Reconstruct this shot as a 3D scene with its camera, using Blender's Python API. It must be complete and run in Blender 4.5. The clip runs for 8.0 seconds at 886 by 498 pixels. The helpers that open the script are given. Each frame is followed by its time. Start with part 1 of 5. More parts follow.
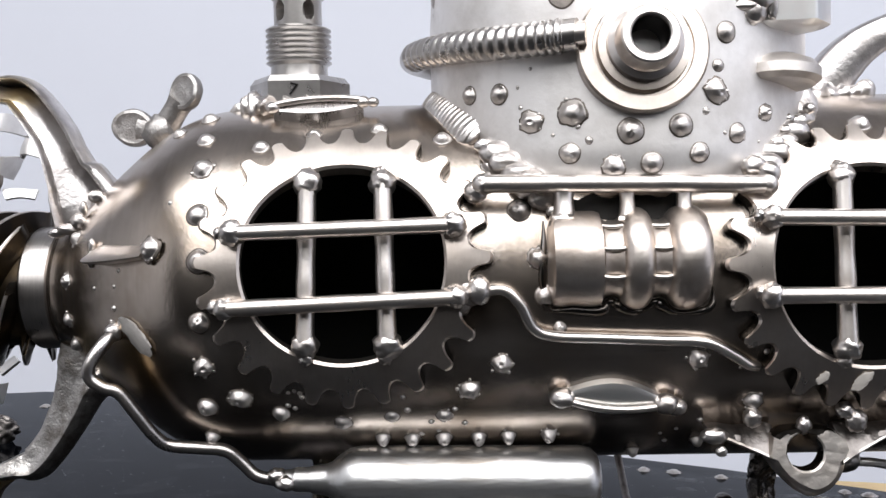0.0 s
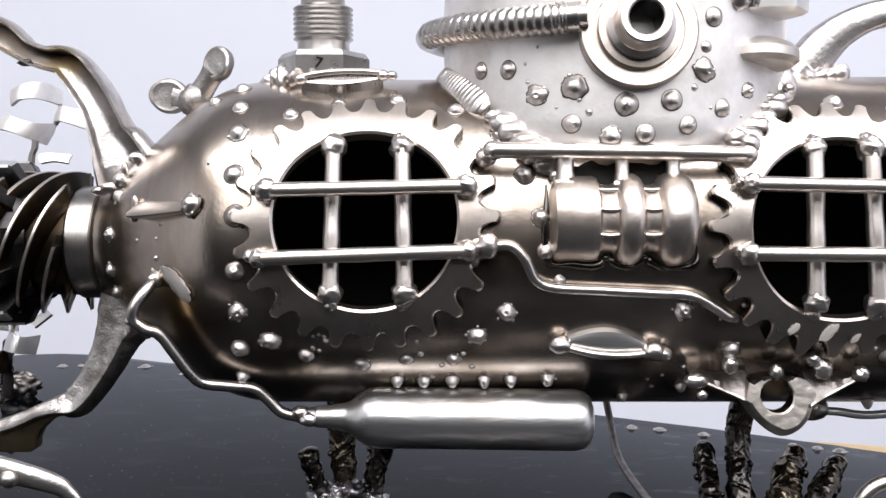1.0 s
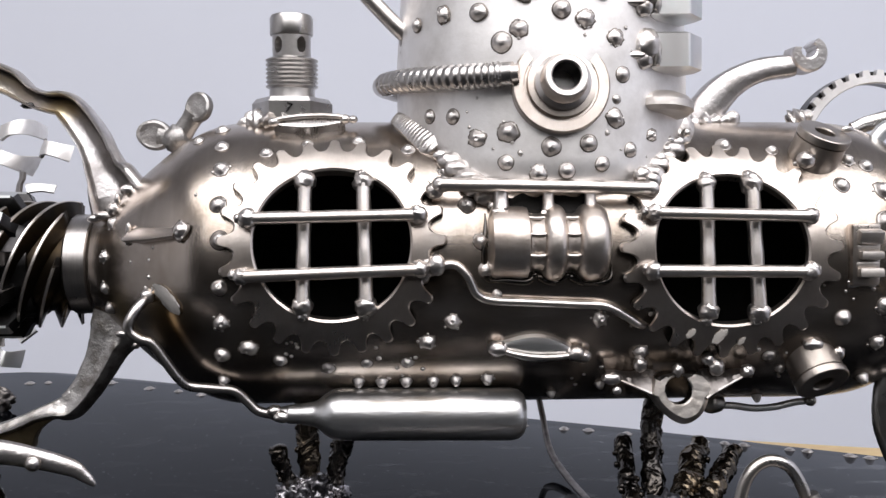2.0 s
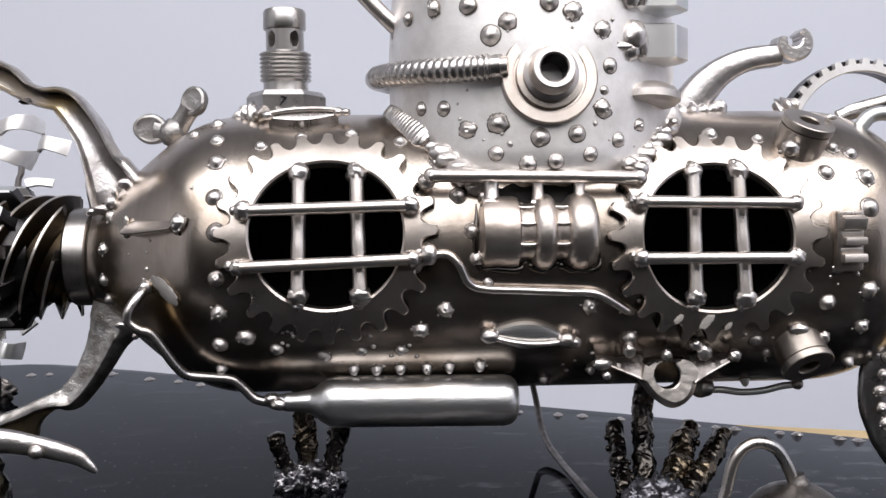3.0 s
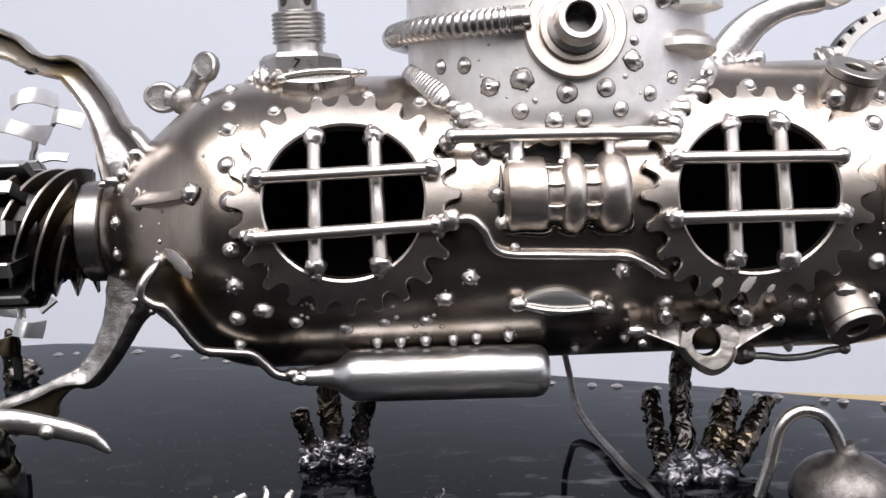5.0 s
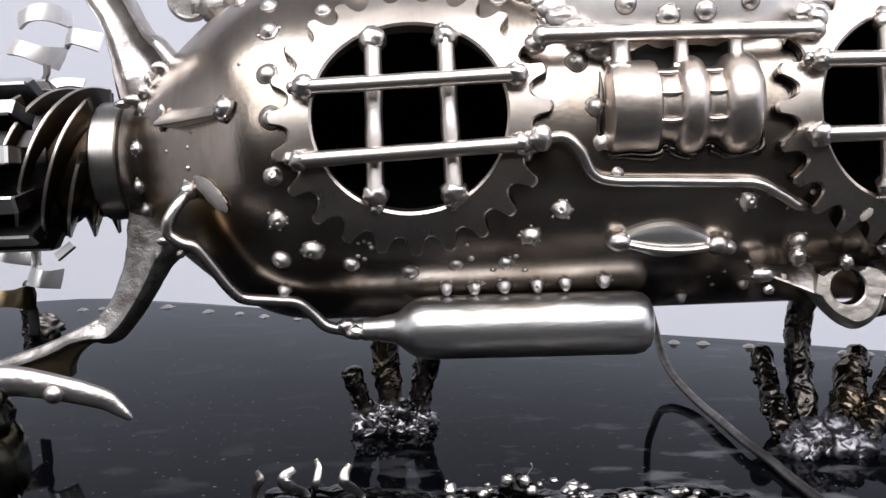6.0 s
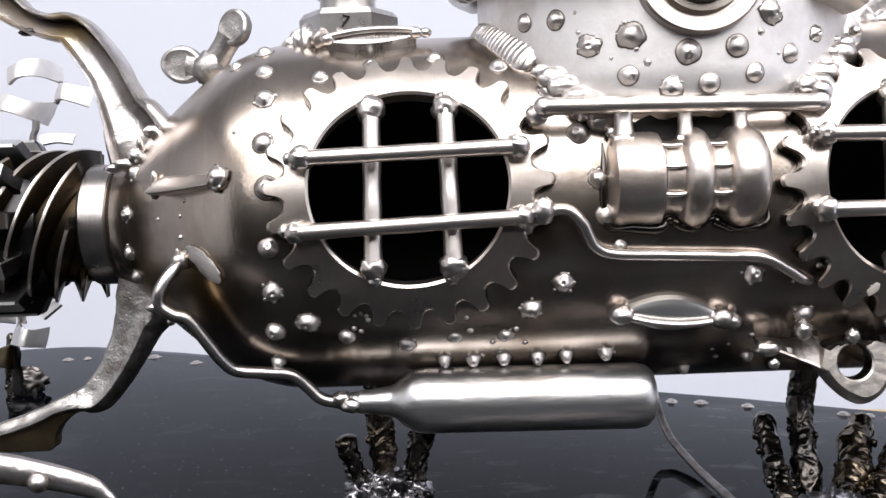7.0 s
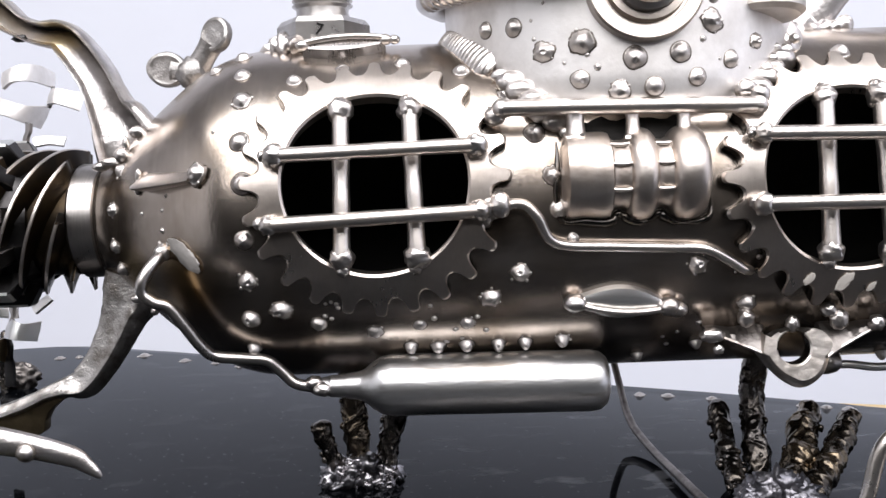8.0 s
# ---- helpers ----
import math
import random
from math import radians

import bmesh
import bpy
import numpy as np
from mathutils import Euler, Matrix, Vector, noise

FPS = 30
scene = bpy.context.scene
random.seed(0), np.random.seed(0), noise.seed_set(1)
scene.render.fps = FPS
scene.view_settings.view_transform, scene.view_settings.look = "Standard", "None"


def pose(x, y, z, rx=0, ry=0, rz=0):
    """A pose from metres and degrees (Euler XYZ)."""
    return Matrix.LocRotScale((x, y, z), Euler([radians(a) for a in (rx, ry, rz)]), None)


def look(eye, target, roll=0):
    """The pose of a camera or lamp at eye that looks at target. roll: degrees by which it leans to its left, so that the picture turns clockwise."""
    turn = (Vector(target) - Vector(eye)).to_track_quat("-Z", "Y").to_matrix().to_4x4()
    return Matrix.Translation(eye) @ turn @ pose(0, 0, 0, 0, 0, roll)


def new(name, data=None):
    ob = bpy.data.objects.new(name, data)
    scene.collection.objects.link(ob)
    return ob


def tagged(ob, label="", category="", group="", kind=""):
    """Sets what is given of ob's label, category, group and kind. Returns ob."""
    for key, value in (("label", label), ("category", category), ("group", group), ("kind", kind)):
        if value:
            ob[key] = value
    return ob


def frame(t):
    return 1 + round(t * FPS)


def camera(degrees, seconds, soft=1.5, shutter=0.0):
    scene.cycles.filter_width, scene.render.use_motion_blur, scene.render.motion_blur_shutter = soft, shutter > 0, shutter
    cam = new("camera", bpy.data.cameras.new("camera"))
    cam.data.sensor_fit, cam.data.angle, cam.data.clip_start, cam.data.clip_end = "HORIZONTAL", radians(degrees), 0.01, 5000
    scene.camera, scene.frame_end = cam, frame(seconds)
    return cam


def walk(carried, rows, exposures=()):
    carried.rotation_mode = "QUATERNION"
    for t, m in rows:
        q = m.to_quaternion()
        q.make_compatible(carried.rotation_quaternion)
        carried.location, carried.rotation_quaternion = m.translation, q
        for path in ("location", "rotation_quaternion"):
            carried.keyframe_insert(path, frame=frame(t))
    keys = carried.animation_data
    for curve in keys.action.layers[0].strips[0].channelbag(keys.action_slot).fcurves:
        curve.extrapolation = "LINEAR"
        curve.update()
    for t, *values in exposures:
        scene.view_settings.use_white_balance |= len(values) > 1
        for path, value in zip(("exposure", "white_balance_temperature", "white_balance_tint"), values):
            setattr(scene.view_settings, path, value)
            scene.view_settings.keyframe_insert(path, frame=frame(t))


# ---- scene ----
cam = camera(51.0, 8.0)
PATH = [
    (0.0, look((-0.02250, -0.28204, 0.11636), (-0.02840, -0.06245, 0.10438), -1.23)),
    (0.5, look((-0.02686, -0.28807, 0.11473), (-0.03349, -0.06883, 0.09768), -0.69)),
    (1.0, look((-0.02744, -0.30828, 0.11066), (-0.03157, -0.08887, 0.09513), -0.25)),
    (1.5, look((-0.03352, -0.33498, 0.11348), (-0.02691, -0.11538, 0.10196), 0.02)),
    (2.0, look((-0.03067, -0.35483, 0.11249), (-0.02124, -0.13527, 0.10246), -0.25)),
    (2.2, look((-0.02940, -0.35983, 0.11260), (-0.01950, -0.14032, 0.10174), -0.47)),
    (3.3, look((-0.02799, -0.36119, 0.11309), (-0.01889, -0.14175, 0.10035), -0.92)),
    (3.5, look((-0.02679, -0.36140, 0.11324), (-0.01847, -0.14194, 0.10027), -1.00)),
    (4.0, look((-0.02473, -0.36102, 0.11306), (-0.01784, -0.14153, 0.09978), -1.28)),
    (4.2, look((-0.02393, -0.36172, 0.11166), (-0.01762, -0.14217, 0.09917), -1.41)),
    (5.3, look((-0.02859, -0.33133, 0.10654), (-0.02856, -0.11233, 0.08560), -2.36)),
    (5.5, look((-0.03379, -0.31889, 0.10086), (-0.03517, -0.10000, 0.07884), -2.37)),
    (6.0, look((-0.04078, -0.29614, 0.09588), (-0.04583, -0.07788, 0.06875), -2.48)),
    (6.5, look((-0.04130, -0.28881, 0.10017), (-0.04699, -0.07015, 0.07661), -2.40)),
    (7.0, look((-0.04368, -0.28925, 0.10616), (-0.04531, -0.07016, 0.08625), -2.20)),
    (7.5, look((-0.04453, -0.29659, 0.10528), (-0.04189, -0.07736, 0.08712), -2.03)),
    (8.0, look((-0.03476, -0.30617, 0.10241), (-0.03564, -0.08688, 0.08484), -2.12)),
]
walk(cam, PATH, [(0.0, -0.22, 6450, 11), (0.5, -0.17, 6470, 12), (1.0, -0.02, 6500, 13), (1.5, -0.20, 6500, 13), (2.0, -0.46, 6500, 13), (4.2, -0.37, 6500, 13), (5.5, -0.13, 6500, 13),
                 (6.0, -0.22, 6500, 13), (6.5, -0.01, 6500, 13), (8.0, 0.04, 6500, 13)])

# ---- light: one wide window of sky overhead, and the bounce of the room ----
world = bpy.data.worlds.new("room_air")
scene.world = world
world.use_nodes = True
world.node_tree.nodes["Background"].inputs[0].default_value = (0.75, 0.8, 0.9, 1)
world.node_tree.nodes["Background"].inputs[1].default_value = 0.03


def area_lamp(name, eye, target, sx, sy, watts, colour):
    data = bpy.data.lights.new(name, "AREA")
    data.shape, data.size, data.size_y, data.energy, data.color = "RECTANGLE", sx, sy, watts, colour
    ob = new(name, data)
    ob.matrix_world = look(eye, target)
    return ob


area_lamp("skylight", (0.16, -1.00, 1.57), (0.16, -1.00, 0.0), 3.45, 1.36, 96, (0.985, 0.985, 0.99))
area_lamp("window_light", (0.15, -1.68, 0.97), (0.15, 0.0, 0.72), 3.1, 1.14, 56, (0.985, 0.985, 0.99))

# ---- model units: the sculpture is laid out in units of 11 cm ----
S = 0.11
ZA = 0.832      # height of the hull's axis
R = 0.48        # hull radius
TX, TR = 0.196, 0.492   # tower axis and radius


# ---- materials ----
def material(name, colour, rough, metal=1.0, stain=None, stain_amount=0.4, scale=60.0, bump=0.15, rough_var=0.12,
             stretch=(1, 1, 1), coat=0.0, fine=900.0, spots=None, gloss=0.5, streak=None, burn=None, brushed=0.0):
    m = bpy.data.materials.new(name)
    m.use_nodes = True
    nt = m.node_tree
    n, link = nt.nodes, nt.links.new
    b = n["Principled BSDF"]
    geo = n.new("ShaderNodeTexCoord")
    mp = n.new("ShaderNodeMapping")
    mp.inputs["Scale"].default_value = stretch
    link(geo.outputs["Object"], mp.inputs["Vector"])
    big = n.new("ShaderNodeTexNoise")
    big.inputs["Scale"].default_value, big.inputs["Detail"].default_value, big.inputs["Roughness"].default_value = scale, 6, 0.62
    small = n.new("ShaderNodeTexNoise")
    small.inputs["Scale"].default_value, small.inputs["Detail"].default_value = fine, 3
    link(mp.outputs[0], big.inputs["Vector"])
    link(mp.outputs[0], small.inputs["Vector"])
    ramp = n.new("ShaderNodeValToRGB")
    ramp.color_ramp.elements[0].position, ramp.color_ramp.elements[1].position = 0.42, 0.68
    link(big.outputs[0], ramp.inputs[0])
    mix = n.new("ShaderNodeMix")
    mix.data_type = "RGBA"
    mix.inputs[6].default_value = (*colour, 1)
    mix.inputs[7].default_value = (*(stain or [c * 0.7 for c in colour]), 1)
    mul = n.new("ShaderNodeMath")
    mul.operation, mul.inputs[1].default_value = "MULTIPLY", stain_amount
    link(ramp.outputs[0], mul.inputs[0])
    link(mul.outputs[0], mix.inputs[0])
    out = mix.outputs[2]
    if spots:
        vor = n.new("ShaderNodeTexNoise")
        vor.inputs["Scale"].default_value, vor.inputs["Detail"].default_value = spots[1], 4
        link(mp.outputs[0], vor.inputs["Vector"])
        r2 = n.new("ShaderNodeValToRGB")
        r2.color_ramp.elements[0].position, r2.color_ramp.elements[1].position = spots[2], spots[2] + 0.08
        link(vor.outputs[0], r2.inputs[0])
        mix2 = n.new("ShaderNodeMix")
        mix2.data_type = "RGBA"
        link(out, mix2.inputs[6])
        mix2.inputs[7].default_value = (*spots[0], 1)
        link(r2.outputs[0], mix2.inputs[0])
        out = mix2.outputs[2]
    rough_in = big.outputs[0]
    if streak:
        # fine brushing: noise drawn out along one way
        ms, st = n.new("ShaderNodeMapping"), n.new("ShaderNodeTexNoise")
        ms.inputs["Scale"].default_value = streak[0]
        st.inputs["Scale"].default_value, st.inputs["Detail"].default_value = 1.0, 4
        link(geo.outputs["Object"], ms.inputs["Vector"])
        link(ms.outputs[0], st.inputs["Vector"])
        sr = n.new("ShaderNodeMapRange")
        sr.inputs[1].default_value, sr.inputs[2].default_value = 0.3, 0.7
        sr.inputs[3].default_value, sr.inputs[4].default_value = 1 - streak[1], 1 + streak[1]
        link(st.outputs[0], sr.inputs[0])
        vm = n.new("ShaderNodeVectorMath")
        vm.operation = "MULTIPLY"
        link(out, vm.inputs[0])
        link(sr.outputs[0], vm.inputs[1])
        out = vm.outputs[0]
        am = n.new("ShaderNodeMath")
        am.operation = "ADD"
        sm = n.new("ShaderNodeMath")
        sm.operation, sm.inputs[1].default_value = "MULTIPLY_ADD", 0.25
        sm.inputs[2].default_value = -0.125
        link(st.outputs[0], sm.inputs[0])
        link(sm.outputs[0], am.inputs[0])
        link(big.outputs[0], am.inputs[1])
        rough_in = am.outputs[0]
    for place, reach, tint in burn or ():
        # heat-tinted patch round a weld, with a ragged edge
        ds, dm = n.new("ShaderNodeVectorMath"), n.new("ShaderNodeMath")
        ds.operation, ds.inputs[1].default_value = "DISTANCE", place
        link(geo.outputs["Object"], ds.inputs[0])
        dm.operation, dm.inputs[1].default_value = "MULTIPLY_ADD", reach * 1.3
        link(big.outputs[0], dm.inputs[0])
        link(ds.outputs["Value"], dm.inputs[2])
        br = n.new("ShaderNodeMapRange")
        br.inputs[1].default_value, br.inputs[2].default_value = reach * 0.8, reach * 1.7
        br.inputs[3].default_value, br.inputs[4].default_value = 0.85, 0.0
        link(dm.outputs[0], br.inputs[0])
        mb = n.new("ShaderNodeMix")
        mb.data_type = "RGBA"
        link(br.outputs[0], mb.inputs[0])
        link(out, mb.inputs[6])
        mb.inputs[7].default_value = (*tint, 1)
        out = mb.outputs[2]
    link(out, b.inputs["Base Color"])
    rr = n.new("ShaderNodeMapRange")
    rr.inputs[3].default_value, rr.inputs[4].default_value = max(rough - rough_var, 0.03), rough + rough_var
    link(rough_in, rr.inputs[0])
    link(rr.outputs[0], b.inputs["Roughness"])
    b.inputs["Metallic"].default_value = metal
    b.inputs["Specular IOR Level"].default_value = gloss
    if brushed:
        # turned on the lathe: the brushing runs round the x axis
        tg = n.new("ShaderNodeTangent")
        tg.direction_type, tg.axis = "RADIAL", "X"
        link(tg.outputs[0], b.inputs["Tangent"])
        b.inputs["Anisotropic"].default_value = brushed
    if coat:
        b.inputs["Coat Weight"].default_value, b.inputs["Coat Roughness"].default_value = coat, 0.08
    bp = n.new("ShaderNodeBump")
    bp.inputs["Strength"].default_value, bp.inputs["Distance"].default_value = bump, 0.0006
    add = n.new("ShaderNodeMath")
    add.operation, add.inputs[1].default_value = "MULTIPLY_ADD", 0.35
    link(small.outputs[0], add.inputs[0])
    link(big.outputs[0], add.inputs[2])
    link(add.outputs[0], bp.inputs["Height"])
    link(bp.outputs[0], b.inputs["Normal"])
    return m


HULL = material("brushed_dark_steel", (0.45, 0.395, 0.348), 0.235, stain=(0.25, 0.198, 0.152), stain_amount=0.75, scale=46, bump=0.15, rough_var=0.08,
                stretch=(1.2, 0.9, 0.9), spots=((0.36, 0.28, 0.21), 26.0, 0.70), streak=((1300, 100, 100), 0.055), brushed=0.3,
                burn=(((-0.128, -0.026, 0.077), 0.012, (0.36, 0.24, 0.07)), ((-0.109, -0.041, 0.076), 0.013, (0.30, 0.19, 0.06)), ((-0.108, -0.040, 0.072), 0.014, (0.15, 0.085, 0.03)),
                      ((-0.021, -0.052, 0.088), 0.007, (0.14, 0.10, 0.07)), ((0.045, -0.05, 0.076), 0.008, (0.13, 0.09, 0.06))))
# near-black that paints the shade inside the hull and behind the feed pipes
SHADE_BLACK = material("painted_shade_black", (0.012, 0.011, 0.01), 0.9, metal=0.0, bump=0.3)
TOWER = material("blasted_light_steel", (0.88, 0.86, 0.845), 0.53, stain=(0.52, 0.49, 0.465), stain_amount=0.6, scale=48, bump=0.22)
GEAR = material("cut_sheet_steel", (0.57, 0.515, 0.47), 0.31, stain=(0.37, 0.31, 0.265), stain_amount=0.6, scale=70, bump=0.10, streak=((1500, 300, 300), 0.03))
ROD = material("bright_rod_steel", (0.74, 0.695, 0.66), 0.33, stain=(0.5, 0.42, 0.35), stain_amount=0.5, scale=120, bump=0.06)
WELD = material("weld_metal", (0.68, 0.65, 0.63), 0.33, stain=(0.30, 0.26, 0.23), stain_amount=0.8, scale=190, bump=0.20, rough_var=0.12)
CAST = material("cast_steel", (0.60, 0.58, 0.565), 0.27, stain=(0.36, 0.29, 0.19), stain_amount=0.5, scale=90, bump=0.22, fine=1500)
CAST_DARK = material("burnt_cast_steel", (0.36, 0.35, 0.34), 0.3, stain=(0.16, 0.13, 0.1), stain_amount=0.7, scale=80, bump=0.5)
CHROME = material("zinc_plated_steel", (0.76, 0.745, 0.735), 0.36, stain=(0.56, 0.64, 0.63), stain_amount=0.5, scale=60, bump=0.05)
CARTRIDGE = material("drawn_cartridge_steel", (0.72, 0.72, 0.72), 0.33, stain=(0.40, 0.385, 0.365), stain_amount=0.85, scale=85, bump=0.22, rough_var=0.18,
                     stretch=(0.35, 1.6, 1.6), spots=((0.36, 0.33, 0.295), 75.0, 0.56))
OILED = material("oiled_tool_steel", (0.030, 0.026, 0.023), 0.36, stain=(0.09, 0.06, 0.028), stain_amount=0.6, scale=60, bump=0.08)
BLACK = material("black_oxide_steel", (0.035, 0.033, 0.033), 0.32, stain=(0.15, 0.15, 0.15), stain_amount=0.25, scale=70, bump=0.1)
SLAG = material("burnt_weld_slag", (0.075, 0.07, 0.067), 0.25, stain=(0.17, 0.135, 0.095), stain_amount=0.35, scale=110, bump=0.35,
                spots=((0.40, 0.36, 0.32), 90.0, 0.76))
FLAKE = material("grey_scale_flake", (0.30, 0.285, 0.27), 0.6, metal=0.5, bump=0.6, scale=200)
CAST_ROUGH = material("rough_cast_iron", (0.38, 0.365, 0.355), 0.42, stain=(0.2, 0.185, 0.17), stain_amount=0.7, scale=160, bump=0.8, fine=1400)
SATIN = material("satin_cast_steel", (0.60, 0.565, 0.535), 0.44, stain=(0.36, 0.32, 0.29), stain_amount=0.7, scale=75, bump=0.28)
FILED = material("filed_forged_steel", (0.70, 0.655, 0.61), 0.36, stain=(0.42, 0.37, 0.32), stain_amount=0.7, scale=140, bump=0.3, streak=((500, 200, 1600), 0.10))
TURNED = material("turned_roller_steel", (0.41, 0.37, 0.335), 0.35, stain=(0.24, 0.205, 0.175), stain_amount=0.6, scale=80, bump=0.12)
BARREL = material("smoked_barrel_steel", (0.64, 0.585, 0.54), 0.38, stain=(0.38, 0.31, 0.26), stain_amount=0.75, scale=65, bump=0.25)
PLUG = material("phosphated_steel", (0.50, 0.48, 0.465), 0.30, stain=(0.28, 0.265, 0.25), scale=120, bump=0.1)

PALE = material("pale_matt_patch", (0.62, 0.58, 0.53), 0.6, metal=0.0, bump=0.2, scale=120)
SCALE_SHADE = material("ring_scale_and_shade", (0.20, 0.175, 0.155), 0.5, bump=0.3, scale=150)
OXIDE = material("oxidised_cast_body", (0.03, 0.031, 0.026), 0.22, stain=(0.085, 0.08, 0.06), stain_amount=0.6, scale=70, bump=0.25)
PITTED = material("pitted_dark_iron", (0.20, 0.185, 0.175), 0.42, stain=(0.07, 0.06, 0.055), stain_amount=0.9, scale=160, bump=0.6, fine=1200)
IRON = material("rough_forged_steel", (0.55, 0.53, 0.51), 0.36, stain=(0.13, 0.11, 0.09), stain_amount=0.9, scale=130, bump=0.85, fine=1400)
HEATED = material("heat_browned_steel", (0.26, 0.20, 0.12), 0.33, stain=(0.10, 0.08, 0.05), stain_amount=0.7, scale=90, bump=0.2)
GROUND = material("ground_collar_steel", (0.46, 0.435, 0.42), 0.30, stain=(0.3, 0.28, 0.26), scale=70, bump=0.06, streak=((2400, 200, 200), 0.08))
LEVER = material("worn_lever_steel", (0.66, 0.635, 0.625), 0.34, stain=(0.28, 0.245, 0.225), stain_amount=0.75, scale=95, bump=0.50,
                 burn=(((-0.153, -0.014, 0.149), 0.008, (0.50, 0.40, 0.22)), ((-0.172, -0.014, 0.157), 0.012, (0.55, 0.50, 0.43))))
FOOT = material("spattered_weld", (0.52, 0.50, 0.52), 0.28, stain=(0.035, 0.04, 0.048), stain_amount=1.0, scale=95, bump=0.5,
                spots=((0.20, 0.13, 0.07), 80.0, 0.64))
DULLED = material("dull_fluxed_weld", (0.20, 0.195, 0.21), 0.42, stain=(0.022, 0.027, 0.040), stain_amount=1.0, scale=70, bump=0.5,
                  spots=((0.36, 0.33, 0.34), 60.0, 0.60))
BRONZED = material("heat_bronzed_slag", (0.075, 0.066, 0.056), 0.25, stain=(0.34, 0.26, 0.165), stain_amount=0.7, scale=60, bump=0.35,
                   spots=((0.50, 0.46, 0.42), 70.0, 0.70))
TAR = material("black_slag_and_reflection", (0.012, 0.012, 0.013), 0.22, stain=(0.03, 0.03, 0.032), stain_amount=0.4, scale=110, bump=0.3)


def gloss_paint():
    """Black paint: a dark body under a thin, weak and slightly uneven shine, dusty in patches."""
    m = bpy.data.materials.new("black_gloss_paint")
    m.use_nodes = True
    n, link = m.node_tree.nodes, m.node_tree.links.new
    n.remove(n["Principled BSDF"])
    geo = n.new("ShaderNodeTexCoord")
    body, shine, mix = n.new("ShaderNodeBsdfDiffuse"), n.new("ShaderNodeBsdfAnisotropic"), n.new("ShaderNodeMixShader")
    dust, big = n.new("ShaderNodeTexNoise"), n.new("ShaderNodeTexNoise")
    dust.inputs["Scale"].default_value, dust.inputs["Detail"].default_value, dust.inputs["Roughness"].default_value = 52, 4, 0.5
    big.inputs["Scale"].default_value, big.inputs["Detail"].default_value = 14, 4
    ramp = n.new("ShaderNodeValToRGB")
    ramp.color_ramp.elements[0].position, ramp.color_ramp.elements[1].position = 0.55, 0.66
    mp = n.new("ShaderNodeMapping")
    mp.inputs["Scale"].default_value = (0.8, 1.5, 1)
    link(geo.outputs["Object"], mp.inputs["Vector"])
    link(mp.outputs[0], dust.inputs["Vector"])
    link(geo.outputs["Object"], big.inputs["Vector"])
    link(dust.outputs[0], ramp.inputs[0])
    # wiped smears: most of them on one half of the plate
    sep, side, smear = n.new("ShaderNodeSeparateXYZ"), n.new("ShaderNodeMapRange"), n.new("ShaderNodeMath")
    link(geo.outputs["Object"], sep.inputs[0])
    side.inputs[1].default_value, side.inputs[2].default_value = -0.08, 0.02
    side.inputs[3].default_value, side.inputs[4].default_value = 0.20, 1.0
    link(sep.outputs["X"], side.inputs[0])
    smear.operation = "MULTIPLY"
    link(ramp.outputs[0], smear.inputs[0])
    link(side.outputs[0], smear.inputs[1])
    # single specks of dust
    speck, fleck, dusty = n.new("ShaderNodeTexNoise"), n.new("ShaderNodeMapRange"), n.new("ShaderNodeMath")
    speck.inputs["Scale"].default_value, speck.inputs["Detail"].default_value = 620, 0
    link(geo.outputs["Object"], speck.inputs["Vector"])
    fleck.inputs[1].default_value, fleck.inputs[2].default_value = 0.78, 0.83
    link(speck.outputs[0], fleck.inputs[0])
    dusty.operation = "MAXIMUM"
    link(smear.outputs[0], dusty.inputs[0])
    link(fleck.outputs[0], dusty.inputs[1])
    tone = n.new("ShaderNodeMix")
    tone.data_type = "RGBA"
    tone.inputs[6].default_value, tone.inputs[7].default_value = (0.0012, 0.0014, 0.002, 1), (0.062, 0.064, 0.069, 1)
    link(dusty.outputs[0], tone.inputs[0])
    link(tone.outputs[2], body.inputs["Color"])
    rr = n.new("ShaderNodeMapRange")
    rr.inputs[3].default_value, rr.inputs[4].default_value = 0.015, 0.045
    link(big.outputs[0], rr.inputs[0])
    link(rr.outputs[0], shine.inputs["Roughness"])
    shine.inputs["Color"].default_value = (0.84, 0.875, 0.93, 1)
    edge = n.new("ShaderNodeFresnel")
    edge.inputs["IOR"].default_value = 1.10
    link(edge.outputs[0], mix.inputs[0])
    bp = n.new("ShaderNodeBump")
    bp.inputs["Strength"].default_value, bp.inputs["Distance"].default_value = 0.003, 0.001
    link(big.outputs[0], bp.inputs["Height"])
    link(bp.outputs[0], shine.inputs["Normal"])
    link(body.outputs[0], mix.inputs[1])
    link(shine.outputs[0], mix.inputs[2])
    link(mix.outputs[0], n["Material Output"].inputs["Surface"])
    return m


PAINT = gloss_paint()
WALL = material("pale_wall_paint", (0.71, 0.73, 0.80), 0.85, metal=0.0, stain=(0.685, 0.70, 0.775), scale=3, bump=0.03, fine=400)
ROOM = material("unseen_black_cloth", (0.0085, 0.0075, 0.0065), 0.95, metal=0.0, gloss=0.0, stain=(0.0065, 0.006, 0.0052), scale=3, bump=0.03, fine=400)
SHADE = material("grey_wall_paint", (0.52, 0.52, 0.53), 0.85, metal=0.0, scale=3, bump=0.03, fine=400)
FLOOR = material("brown_floor", (0.010, 0.0085, 0.0075), 0.6, metal=0.0, gloss=0.1, scale=8, bump=0.05, fine=200)
WOOD = material("pale_pine", (0.62, 0.46, 0.24), 0.55, metal=0.0, stain=(0.48, 0.33, 0.16), scale=30, stretch=(0.3, 4, 4), bump=0.15)


